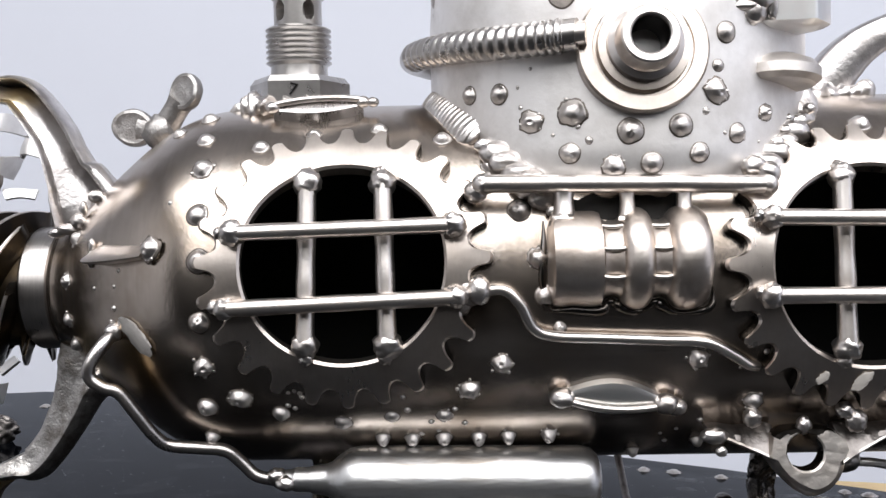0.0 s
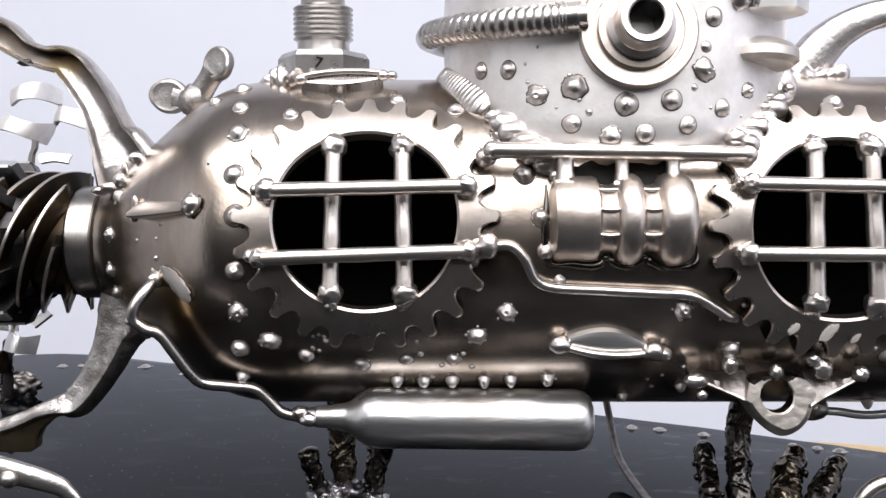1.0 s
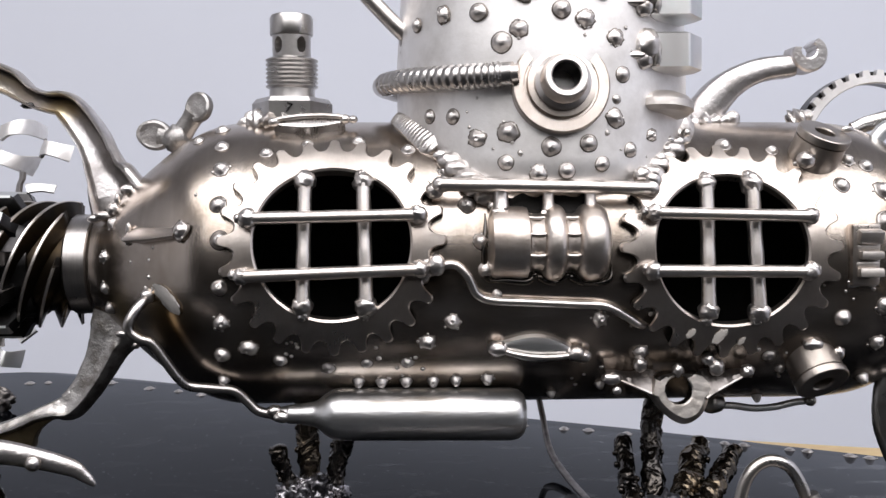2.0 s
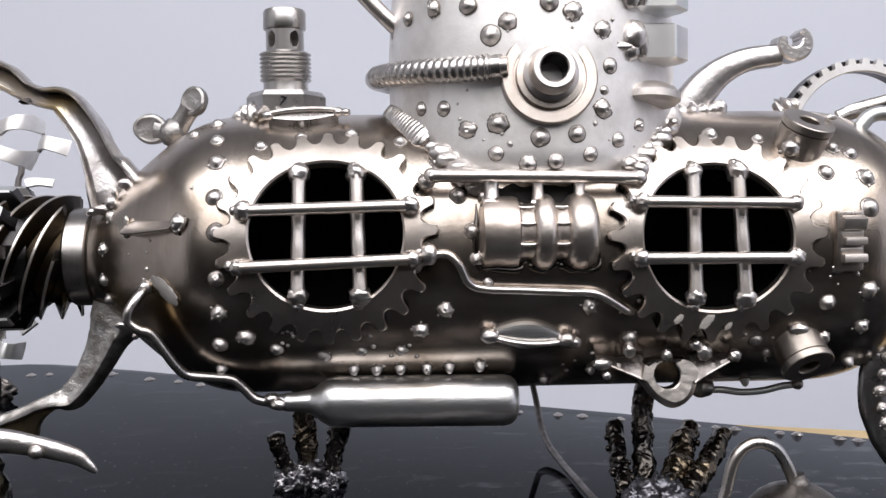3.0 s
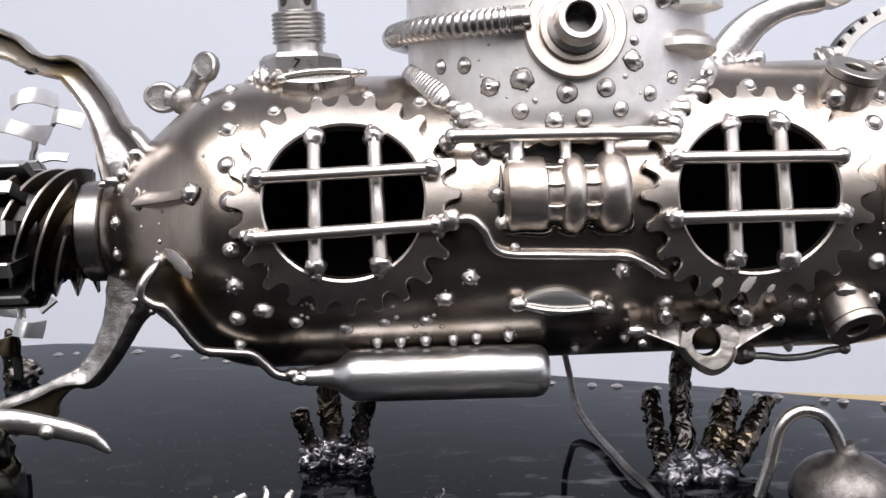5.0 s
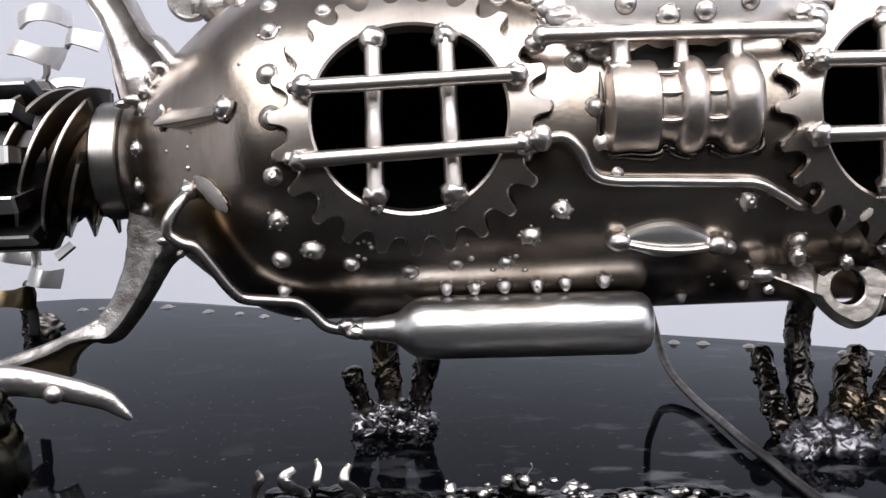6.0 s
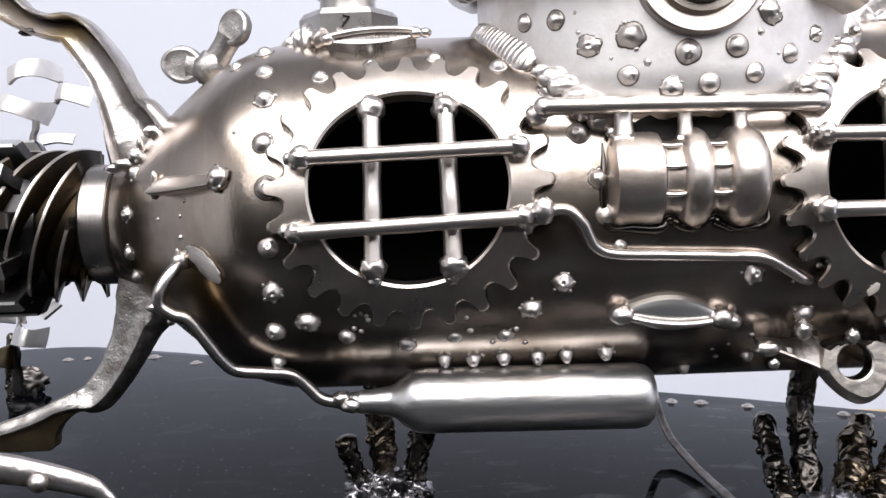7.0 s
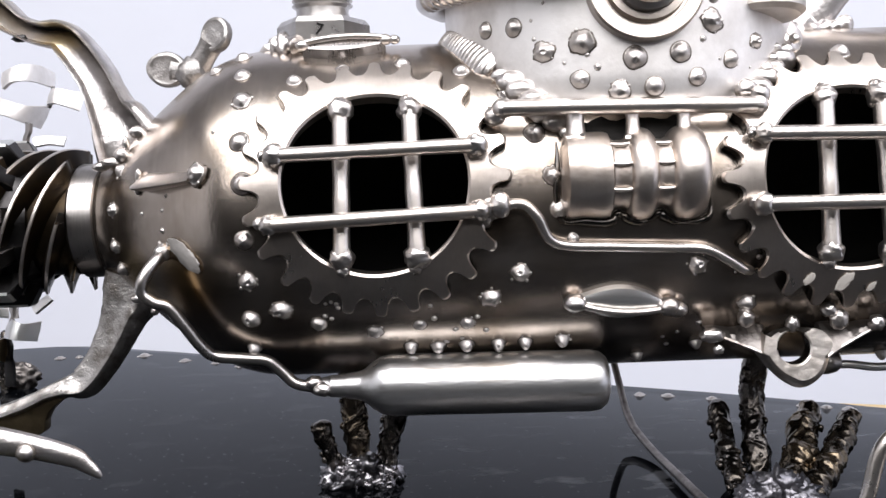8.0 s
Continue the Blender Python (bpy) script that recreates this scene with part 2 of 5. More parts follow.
# ---- mesh helpers ----
def thing(name, label, category, group=""):
    return tagged(new(name), label, category, group)


def under(parent):
    """The parent to hang a piece on: never deeper than thing > part > sub-part."""
    return parent.parent if parent and parent.parent and parent.parent.parent else parent


def finish(name, bm, mat, parent=None, label="", sharp=38, scale=True, extra=None):
    if scale:
        bmesh.ops.scale(bm, vec=(S, S, S), verts=bm.verts)
    bmesh.ops.recalc_face_normals(bm, faces=bm.faces)
    me = bpy.data.meshes.new(name)
    bm.to_mesh(me)
    bm.free()
    me.materials.append(mat)
    if extra:
        me.materials.append(extra)
    me.shade_smooth()
    me.set_sharp_from_angle(angle=radians(180 if mat in (WELD, FOOT) else sharp))
    ob = new(name, me)
    ob.parent = under(parent)
    if label:
        ob["label"] = label
    return ob


def part(name, bm, mat, parent, label="", sharp=38):
    return finish(name, bm, mat, parent, label, sharp)


def structure(name, bm, mat, label, scale=True):
    return tagged(finish(name, bm, mat, None, "", 10, scale), label, kind="structure")


def basis(d, up=None):
    d = Vector(d).normalized()
    up = Vector(up) if up else (Vector((0, 0, 1)) if abs(d.z) < 0.9 else Vector((1, 0, 0)))
    a = (up - d * up.dot(d)).normalized()
    return a, d.cross(a), d


def skin(bm, rows, closed=True, cap=True, ring_closed=False):
    """Faces between rows of vertices."""
    n = len(rows[0])
    pairs = list(zip(rows, rows[1:])) + ([(rows[-1], rows[0])] if ring_closed else [])
    for a, b in pairs:
        for i in range(n if closed else n - 1):
            j = (i + 1) % n
            q = []
            for v in (a[i], a[j], b[j], b[i]):
                if v not in q:
                    q.append(v)
            if len(q) > 2:
                try:
                    bm.faces.new(q)
                except ValueError:
                    pass
    if cap and not ring_closed:
        for r in (rows[0], rows[-1]):
            if len(set(r)) > 2:
                try:
                    bm.faces.new(r)
                except ValueError:
                    pass


def lathe(bm, prof, o, d, seg=40, cap=True, up=None):
    """A turned form: rows of (height, radius) along d from o."""
    a, b, d = basis(d, up)
    o = Vector(o)
    rows = []
    for h, r in prof:
        if r <= 0:
            v = bm.verts.new(o + d * h)
            rows.append([v] * seg)
        else:
            rows.append([bm.verts.new(o + d * h + (a * math.cos(t) + b * math.sin(t)) * r)
                         for t in (2 * math.pi * i / seg for i in range(seg))])
    skin(bm, rows, cap=cap)
    return bm


def spline(pts, n):
    """A smooth line through pts, n points a span."""
    p = [Vector(q) for q in pts]
    p = [p[0] * 2 - p[1]] + p + [p[-1] * 2 - p[-2]]
    out = []
    for i in range(1, len(p) - 2):
        for k in range(n):
            t = k / n
            out.append(0.5 * (2 * p[i] + (p[i + 1] - p[i - 1]) * t + (2 * p[i - 1] - 5 * p[i] + 4 * p[i + 1] - p[i + 2]) * t * t
                              + (3 * p[i] - p[i - 1] - 3 * p[i + 1] + p[i + 2]) * t ** 3))
    out.append(p[-2].copy())
    return out


def tube(bm, pts, rad, seg=14, n=6, side=None, flat=1.0, rough=0.0, smooth=True, seed=0, freq=22, tall=1.0):
    """A tube along pts. rad: a number, or a function of 0..1. side, flat: an axis along which it is flattened. rough: uneven skin."""
    line = spline(pts, n) if smooth else [Vector(p) for p in pts]
    rows, last = [], None
    m = len(line) - 1
    grain = Matrix.Diagonal((freq, freq, freq * tall))
    for i, p in enumerate(line):
        t = (line[min(i + 1, m)] - line[max(i - 1, 0)]).normalized()
        if side:
            b = Vector(side) - t * Vector(side).dot(t)
        else:
            b = last - t * last.dot(t) if last else basis(t)[0]
        b.normalize()
        last = b
        c = t.cross(b)
        r = rad(i / m) if callable(rad) else rad
        row = []
        for k in range(seg):
            a = 2 * math.pi * k / seg
            q = 1 + (rough * noise.noise(grain @ (p + (b * math.cos(a) + c * math.sin(a)) * r) + Vector((seed, 0, 0))) if rough else 0)
            row.append(bm.verts.new(p + (b * math.cos(a) * flat + c * math.sin(a)) * r * q))
        rows.append(row)
    skin(bm, rows)
    return bm


def ball(bm, c, r, squash=(1, 1, 1), rough=0.0, turn=None, seg=14, rings=9, freq=2.2, seed=0.0):
    m = turn.to_matrix() if turn else Matrix.Identity(3)
    rows = []
    for i in range(rings + 1):
        t = math.pi * i / rings
        if i in (0, rings):
            p = Vector((0, 0, math.cos(t)))
            q = 1 + rough * noise.noise(p * freq + Vector((seed, seed, 0)))
            v = bm.verts.new(Vector(c) + m @ Vector((0, 0, p.z * squash[2] * r * q)))
            rows.append([v] * seg)
            continue
        row = []
        for k in range(seg):
            a = 2 * math.pi * k / seg
            p = Vector((math.sin(t) * math.cos(a), math.sin(t) * math.sin(a), math.cos(t)))
            q = 1 + rough * noise.noise(p * freq + Vector((seed, seed, 0)))
            row.append(bm.verts.new(Vector(c) + m @ Vector((p.x * squash[0], p.y * squash[1], p.z * squash[2])) * r * q))
        rows.append(row)
    skin(bm, rows, cap=False)
    return bm


def block(bm, c, size, turn=None, bevel=0.0):
    m = turn.to_matrix() if turn else Matrix.Identity(3)
    made = bmesh.ops.create_cube(bm, size=1.0)["verts"]
    for v in made:
        v.co = Vector(c) + m @ Vector((v.co.x * size[0], v.co.y * size[1], v.co.z * size[2]))
    if bevel:
        edges = list({e for v in made for e in v.link_edges})
        bmesh.ops.bevel(bm, geom=edges, offset=bevel, segments=2, affect="EDGES", profile=0.6)
    return bm


def bead(bm, pts, r, step, seed=1, jitter=0.35):
    """A weld bead: one uneven rippled run along a line."""
    line = spline(pts, 40)
    length = sum((b - a).length for a, b in zip(line, line[1:]))
    wob = [p + noise.noise_vector(p * 14 + Vector((seed, 0, 0))) * r * jitter * 0.9 for p in line[::2]]
    tube(bm, wob, lambda t: r * (0.86 + 0.2 * abs(math.sin(math.pi * t * length / step / 1.6)) + jitter * 0.5 * math.sin(t * 31 + seed)) * (0.5 + 0.5 * min(1, 12 * t, 12 * (1 - t))),
         12, 5, None, 1.0, jitter * 1.1, True, seed)
    return bm


def drops(parent, places, name="weld", mat=None):
    """Single uneven weld drops, each a part: (place, radius, squash, roughness, seed)."""
    for p, r, sq, ro, s in places:
        finish(name, ball(bmesh.new(), p, r, sq, ro * 0.24, None, 24, 18, 2.3, s), mat or WELD, parent, "", 60)


HULL_X = (-1.31, -1.28, -1.245, -1.18, -1.08, -1.02, -0.95, -0.90, -0.87, -0.83, -0.80, 1.15, 1.20, 1.26, 1.32, 1.40, 1.48, 1.55, 1.60, 1.64)
HULL_R = (0.168, 0.176, 0.207, 0.274, 0.358, 0.405, 0.445, 0.464, 0.471, 0.478, 0.48, 0.48, 0.476, 0.465, 0.443, 0.393, 0.328, 0.25, 0.17, 0.10)


FINE_X = np.linspace(-1.34, 1.67, 1506)
FINE_R = np.convolve(np.pad(np.interp(FINE_X, HULL_X, HULL_R), 20, mode="edge"), np.ones(41) / 41, mode="valid")


def hull_r(x):
    return float(np.interp(x, FINE_X, FINE_R))


def on_hull(x, z, off=0.0):
    """The place and the normal of the hull's near side at length x and height z."""
    r = hull_r(x)
    dz = max(min(z - ZA, r * 0.98), -r * 0.98)
    y = -math.sqrt(r * r - dz * dz)
    slope = (hull_r(x + 0.02) - hull_r(x - 0.02)) / 0.04
    n = Vector((-slope, y / r, dz / r)).normalized()
    return Vector((x, y, ZA + dz)) + n * off, n


def on_tower(x, z, off=0.0):
    dx = max(min(x - TX, TR * 0.98), -TR * 0.98)
    y = -math.sqrt(TR * TR - dx * dx)
    n = Vector((dx / TR, y / TR, 0))
    return Vector((x, y, z)) + n * off, n


# weld dots: eight uneven shapes, shared by all rivets
def dot_mesh(k):
    rng = random.Random(k)
    bm = bmesh.new()
    wild = (0.08, 0.22, 0.12, 0.28, 0.10, 0.26, 0.16, 0.30)[k]
    pit = Vector((rng.uniform(-0.3, 0.3), rng.uniform(-0.1, 0.4), 0))
    rows, seg = [], 26
    for i, (u, h) in enumerate(((0.16, 0.84), (0.36, 0.80), (0.56, 0.68), (0.73, 0.50), (0.86, 0.31), (0.95, 0.15), (1.03, 0.06), (1.16, 0.025), (1.2, -0.3))):
        row = []
        for m in range(seg):
            a = 2 * math.pi * m / seg
            d = Vector((math.cos(a), math.sin(a), 0))
            q = 1 + wild * noise.noise(d * 1.1 + Vector((0, 0, k * 3.3))) * min(1, u * 1.4)
            if k % 2 and i > 4:
                q += 0.34 * max(noise.noise(d * 3.4 + Vector((k * 5.1, 0, 2))), 0) * (i - 4) / 3
            p = d * u * q
            z = h * (1 + 0.35 * wild * noise.noise(p * 2.2 + Vector((0, k * 2.7, 0))))
            if k in (2, 3, 5, 6):
                z -= 0.26 * math.exp(-((p - pit).length / 0.17) ** 2) - 0.07 * math.exp(-(((p - pit).length - 0.30) / 0.11) ** 2)
            row.append(bm.verts.new((p.x, p.y, z)))
        rows.append(row)
    top = bm.verts.new((0, 0, 0.85))
    skin(bm, [[top] * seg] + rows, cap=False)
    bm.faces.ensure_lookup_table()
    # outer skirt is dark: an oxide ring with the dot's contact shade painted in
    for face in bm.faces[7 * seg:]:
        face.material_index = 1
    if k % 2:
        for _ in range(6):
            a = rng.random() * 6.28
            ball(bm, (1.15 * math.cos(a), 1.15 * math.sin(a), 0.03), rng.uniform(0.07, 0.2), (1, 1, 0.75), 0.3, None, 10, 7, 2, rng.random() * 9)
    me = bpy.data.meshes.new("weld_dot")
    bm.to_mesh(me)
    bm.free()
    me.materials.append(WELD)
    me.materials.append(SCALE_SHADE)
    me.shade_smooth()
    return me


DOTS = [dot_mesh(k) for k in range(8)]
dot_rng = random.Random(5)


DARK_DOTS = [d.copy() for d in DOTS[:3]]
for d in DARK_DOTS:
    d.materials[0] = CAST_DARK


def rivet(parent, p, n, r, kind=None, name="rivet", dark=False):
    k = dot_rng.randrange(8) if kind is None else kind
    ob = new(name, DARK_DOTS[k % 3] if dark else DOTS[k])
    q = Vector(n).to_track_quat("Z", "Y") @ Euler((0, 0, dot_rng.random() * 6.28)).to_quaternion()
    ob.matrix_world = Matrix.LocRotScale(Vector(p) * S, q, Vector((r, r, r * dot_rng.uniform(0.75, 1.05))) * S)
    ob.parent = under(parent)
    return ob


# ---- the place: base plate, board, pedestal and the room round them ----
def slab(outline, z0, z1, bevel=0.0):
    bm = bmesh.new()
    face = bm.faces.new([bm.verts.new((x, y, z1)) for x, y in outline])
    made = bmesh.ops.extrude_face_region(bm, geom=[face])["geom"]
    for v in made:
        if isinstance(v, bmesh.types.BMVert):
            v.co.z = z0
    if bevel:
        edges = [e for e in bm.edges if abs(e.verts[0].co.z - e.verts[1].co.z) < 1e-6]
        bmesh.ops.bevel(bm, geom=edges, offset=bevel, segments=3, affect="EDGES", profile=0.5)
    return bm


BASE = [(1.688, 0.411), (2.6, -0.15), (2.9, -0.6), (2.95, -2.2), (2.6, -2.9), (2.0, -3.1), (-2.6, -3.1), (-3.2, -2.8), (-3.4, -2.2), (-3.45, 1.7), (-3.3, 2.25),
        (-3.05, 2.53), (-2.85, 2.63), (-2.64, 2.66), (-2.45, 2.63), (-2.29, 2.565), (-1.87, 2.345), (-0.8, 1.76), (0.242, 1.235), (0.744, 0.985), (1.184, 0.713), (1.487, 0.54)]
base = structure("base_plate", slab(BASE, -0.1, 0.0, 0.012), PAINT, "black gloss painted steel base plate with a riveted edge")
structure("board", slab([(1.0, 1.19), (1.37, 1.115), (1.98, 0.925), (3.2, 0.48), (3.2, -2.9), (0.75, -2.9)], -0.165, -0.104, 0.006), WOOD,
          "pale pine board under the base plate")
structure("pedestal", slab([(-2.6, -2.6), (1.8, -2.6), (1.2, 0.2), (-2.4, 1.9)], -6.8, -0.168), ROOM, "black cloth-covered pedestal under the board")


def room_slab(name, c, size, mat, label):
    bm = bmesh.new()
    block(bm, c, size)
    return structure(name, bm, mat, label, scale=False)


# only the back wall is in view; the others are added for reflections
room_slab("floor", (0, -0.3, -0.80), (4.2, 3.4, 0.1), FLOOR, "unseen dark floor added to keep low reflections dark")
room_slab("ceiling", (0, -0.3, 1.65), (4.2, 3.4, 0.1), SHADE, "unseen grey ceiling added to brighten reflections on top")
room_slab("wall_back", (0, 1.05, 0.425), (4.2, 0.1, 2.35), WALL, "pale blue-grey plain wall")
room_slab("wall_front", (0, -1.75, 0.425), (4.2, 0.1, 2.35), ROOM, "unseen black wall added in front to keep reflections dark")
room_slab("wall_left", (-2.05, -0.35, 0.425), (0.1, 2.69, 2.35), SHADE, "unseen grey side wall added to tone the stern's reflections")
room_slab("wall_right", (2.05, -0.35, 0.425), (0.1, 2.69, 2.35), WALL, "unseen pale side wall added to brighten the bow side")

# ---- the submarine ----
sub = thing("submarine_sculpture", "submarine sculpture welded from scrap steel parts, standing on a black base", "sculpture")

GEARS = ((-0.487, 10.5), (0.70, 7.5))   # length and angle of the two grilles
HOLE = 0.232


def hull_mesh():
    bm = bmesh.new()
    step, n = 1.5, 240

    def at(x, deg, r=None):
        t = radians(deg)
        r = (R if -0.80 < x < 1.1 else hull_r(x)) if r is None else r
        return bm.verts.new((x, -r * math.cos(t), ZA + r * math.sin(t)))

    def strip(xs, lo=0.0, count=n, closed=True):
        rows = [[at(x, lo + step * k) for k in range(count if closed else count + 1)] for x in xs]
        skin(bm, rows, closed=closed, cap=False)

    def fine(x0, x1, k):
        return [x0 + (x1 - x0) * i / k for i in range(k + 1)]

    hx, ha = 0.30, 42.0
    (xl, al), (xr, ar) = GEARS
    strip(fine(-1.31, -0.80, 40) + [xl - hx])
    strip(fine(xl + hx, xr - hx, 10))
    strip([xr + hx] + fine(1.15, 1.64, 30))
    for cx, ca in GEARS:
        strip(fine(cx - hx, cx + hx, 40), ca + ha, n - int(2 * ha / step), closed=False)
        edge = [(hx, ha * (i / 28 - 1)) for i in range(57)][:-1]
        edge += [(hx * (1 - i / 20), ha) for i in range(40)]
        edge += [(-hx, ha * (1 - i / 28)) for i in range(56)]
        edge += [(-hx * (1 - i / 20), -ha) for i in range(40)]
        rows = []
        for k in range(9):
            row = []
            for ex, ea in edge:
                s = radians(ea) * R
                f = math.atan2(s, ex)
                hx2, hs2 = (HOLE + 0.016) * math.cos(f), (HOLE + 0.016) * math.sin(f)
                t = (k / 8) ** 1.0
                px, ps = hx2 + (ex - hx2) * t, hs2 + (s - hs2) * t
                row.append(at(cx + px, ca + math.degrees(ps / R), R))
            rows.append(row)
        skin(bm, rows, cap=False)
    bmesh.ops.remove_doubles(bm, verts=bm.verts, dist=0.0008)
    return bm


# the inner wall is coloured near-black for the shade inside the hull
hull = finish("hull", hull_mesh(), HULL, sub, "brushed dark steel cylinder hull with domed ends", 60, extra=SHADE_BLACK)
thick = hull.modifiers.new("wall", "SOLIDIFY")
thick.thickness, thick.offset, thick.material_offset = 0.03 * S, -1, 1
for poly in hull.data.polygons:
    poly.use_smooth = True


# grille sprockets, bent to the hull
def sprocket(cx, ca):
    bm = bmesh.new()
    teeth, per = 24, 14
    lo, hi = 0.484, 0.517
    n = teeth * per
    rows = []
    for i in range(n):
        f = 2 * math.pi * i / n
        u = abs(((i / per) % 1.0) - 0.5)
        depth = 0.042 * math.sqrt(1 - (u / 0.33) ** 2) if u < 0.33 else 0.0
        tip = 0.339 - depth - (0.008 * ((0.5 - u) / 0.17) ** 2 if u >= 0.33 else 0.008)
        row = []
        for r, h in ((HOLE, lo), (HOLE - 0.002, hi - 0.005), (HOLE + 0.004, hi), (0.262, hi), (0.284, hi), (tip - 0.007, hi), (tip, hi - 0.006),
                     (tip + 0.001, lo)):
            t = radians(ca - (0.55 if r < HOLE + 0.01 else 0.0)) + r * math.sin(f) * (0.95 if r < HOLE + 0.01 else 1.0) / R
            wob = h + 0.003 * noise.noise(Vector((r * math.cos(f), r * math.sin(f), cx)) * 9)
            row.append(bm.verts.new((cx + r * math.cos(f), -wob * math.cos(t), ZA + wob * math.sin(t))))
        rows.append(row)
    skin(bm, rows, closed=True, cap=False, ring_closed=True)
    return bm


def bar(parent, name, a, b, r, seed):
    bm = bmesh.new()
    a, b = Vector(a), Vector(b)
    mid = (a + b) / 2
    tube(bm, [a, a.lerp(b, 0.3), mid, a.lerp(b, 0.7), b], lambda t: r * (1 + 0.03 * math.sin(t * 17 + seed)), 18, 8)
    ob = part(name, bm, ROD, parent)
    t = (b - a).normalized()
    drops(ob, [(p + t * (r * 0.25 * (1 - 2 * q)) + Vector((0, 0.005, 0)), r * (1.36 + 0.1 * math.sin(seed * 3 + q)), (1.1, 1, 1.08), 0.8, seed * 1.7 + q) for q, p in enumerate((a, b))])
    drops(ob, [(p - t * (r * 0.9 * (1 - 2 * q)) + Vector((0.008 * math.sin(seed), 0.012, 0.006 * math.cos(seed))), r * 0.8, (1, 1, 1), 0.9, seed + q * 2.3) for q, p in enumerate((a, b))])
    return ob


def grille(k, uprights, crossbars):
    cx, ca = GEARS[k]
    g = part("sprocket_grille", sprocket(cx, ca), GEAR, sub, "flat bicycle sprocket bent round a barred opening", 30)
    g.data.materials.append(SLAG)      # tooth flanks coloured dark for the shadow outline in the gaps
    for poly in g.data.polygons:
        c = poly.center / S
        along = (math.atan2(c.z - ZA, -c.y) - radians(ca)) * R
        if math.hypot(c.y, c.z - ZA) < 0.503 and math.hypot(c.x - cx, along) > HOLE + 0.03:
            poly.material_index = 1
    for i, (a, b) in enumerate(uprights):
        bar(g, "upright_bar", a, b, 0.022, 3 + i + 7 * k)
    for i, (a, b) in enumerate(crossbars):
        bar(g, "crossbar", a, b, 0.0185, 11 + i + 7 * k)


grille(0, (((-0.569, -0.444, 1.103), (-0.575, -0.506, 0.729)), ((-0.397, -0.442, 1.101), (-0.389, -0.505, 0.727))),
       (((-0.729, -0.534, 0.991), (-0.231, -0.522, 1.000)), ((-0.75, -0.540, 0.824), (-0.228, -0.538, 0.841))))
grille(1, (((0.640, -0.446, 1.093), (0.632, -0.503, 0.704)), ((0.779, -0.446, 1.093), (0.786, -0.503, 0.697))),
       (((0.458, -0.528, 1.002), (0.934, -0.523, 0.990)), ((0.448, -0.548, 0.833), (0.925, -0.546, 0.827))))


# conning tower
def tower_mesh():
    bm = bmesh.new()
    n, rows = 192, []
    for k in range(26):
        row = []
        for i in range(n):
            f = 2 * math.pi * i / n
            low = ZA + max(0.265, R * abs(math.cos(f)) - 0.01)
            z = low + (2.02 - low) * (k / 25)
            r = TR - 0.06 * min(max(z - 1.5, 0), 0.45) + 0.0015 * noise.noise(Vector((math.cos(f) * 3, math.sin(f) * 3, z * 5)))
            if k == 0:
                r -= 0.012
            row.append(bm.verts.new((TX + r * math.cos(f), r * math.sin(f), z)))
        rows.append(row)
    for h, q in ((2.06, 0.9), (2.09, 0.6), (2.1, 0.2)):
        rows.append([bm.verts.new((TX + 0.46 * q * math.cos(2 * math.pi * i / n), 0.46 * q * math.sin(2 * math.pi * i / n), h)) for i in range(n)])
    skin(bm, rows, cap=True)
    return bm


tower = part("conning_tower", tower_mesh(), TOWER, sub, "light blasted steel tube tower studded with weld dots")


def saddle(f):
    low = ZA + R * abs(math.cos(f))
    return (TX + (TR + 0.004) * math.cos(f), (TR + 0.004) * math.sin(f), low + 0.006)


def dimes(bm, pts, outward, r, pitch, seed):
    """A weld run laid like a row of coins: crescent ripples, highest in the middle."""
    line = spline(pts, 60)
    rows, run = [], 0.0
    m = len(line) - 1
    for i, p in enumerate(line):
        t = (line[min(i + 1, m)] - line[max(i - 1, 0)]).normalized()
        run += (p - line[i - 1]).length if i else 0.0
        b = Vector(outward(p))
        b = (b - t * b.dot(t)).normalized()
        c = t.cross(b)
        row = []
        for k in range(18):
            a = 2 * math.pi * k / 18
            lead = (run / pitch + 0.55 * max(math.cos(a), 0.0)) % 1.0
            q = r * (0.88 + 0.20 * lead ** 0.6 + 0.16 * noise.noise(p * 9 + Vector((seed, 0, 0)))) * (0.45 + 0.55 * min(1, 14 * i / m, 14 * (1 - i / m)))
            row.append(bm.verts.new(p + (b * math.cos(a) * 0.55 + c * math.sin(a) * 1.4) * q))
        rows.append(row)
    skin(bm, rows)
    return bm


def off_tower(p):
    return (p.x - TX, p.y, 0.75 * TR)


for span, blobs, seed in (((182, 190, 198, 206, 214, 221), (224, 228.5, 232, 236, 239, 243), 3), ((359, 352, 345, 338, 331, 326), (323, 318, 314, 309, 305, 301), 4)):
    seam = part("saddle_weld", dimes(bmesh.new(), [saddle(radians(a)) for a in span], off_tower, 0.031, 0.017, seed), WELD, tower, "thick rippled weld seam", 60)
    drops(seam, [(Vector(saddle(radians(a))) + Vector((0, -0.006, 0.004 * math.sin(a))), 0.027 + 0.009 * math.sin(a * 1.9), (1.3, 0.75, 0.95), 0.6, a * 0.37) for a in blobs])
    drops(seam, [(Vector(saddle(radians(a + 2))) + Vector((0.02 * math.sin(a * 3), -0.01, 0.024 * math.cos(a * 5))), 0.013, (1.2, 0.8, 1), 0.8, a * 0.51) for a in blobs])

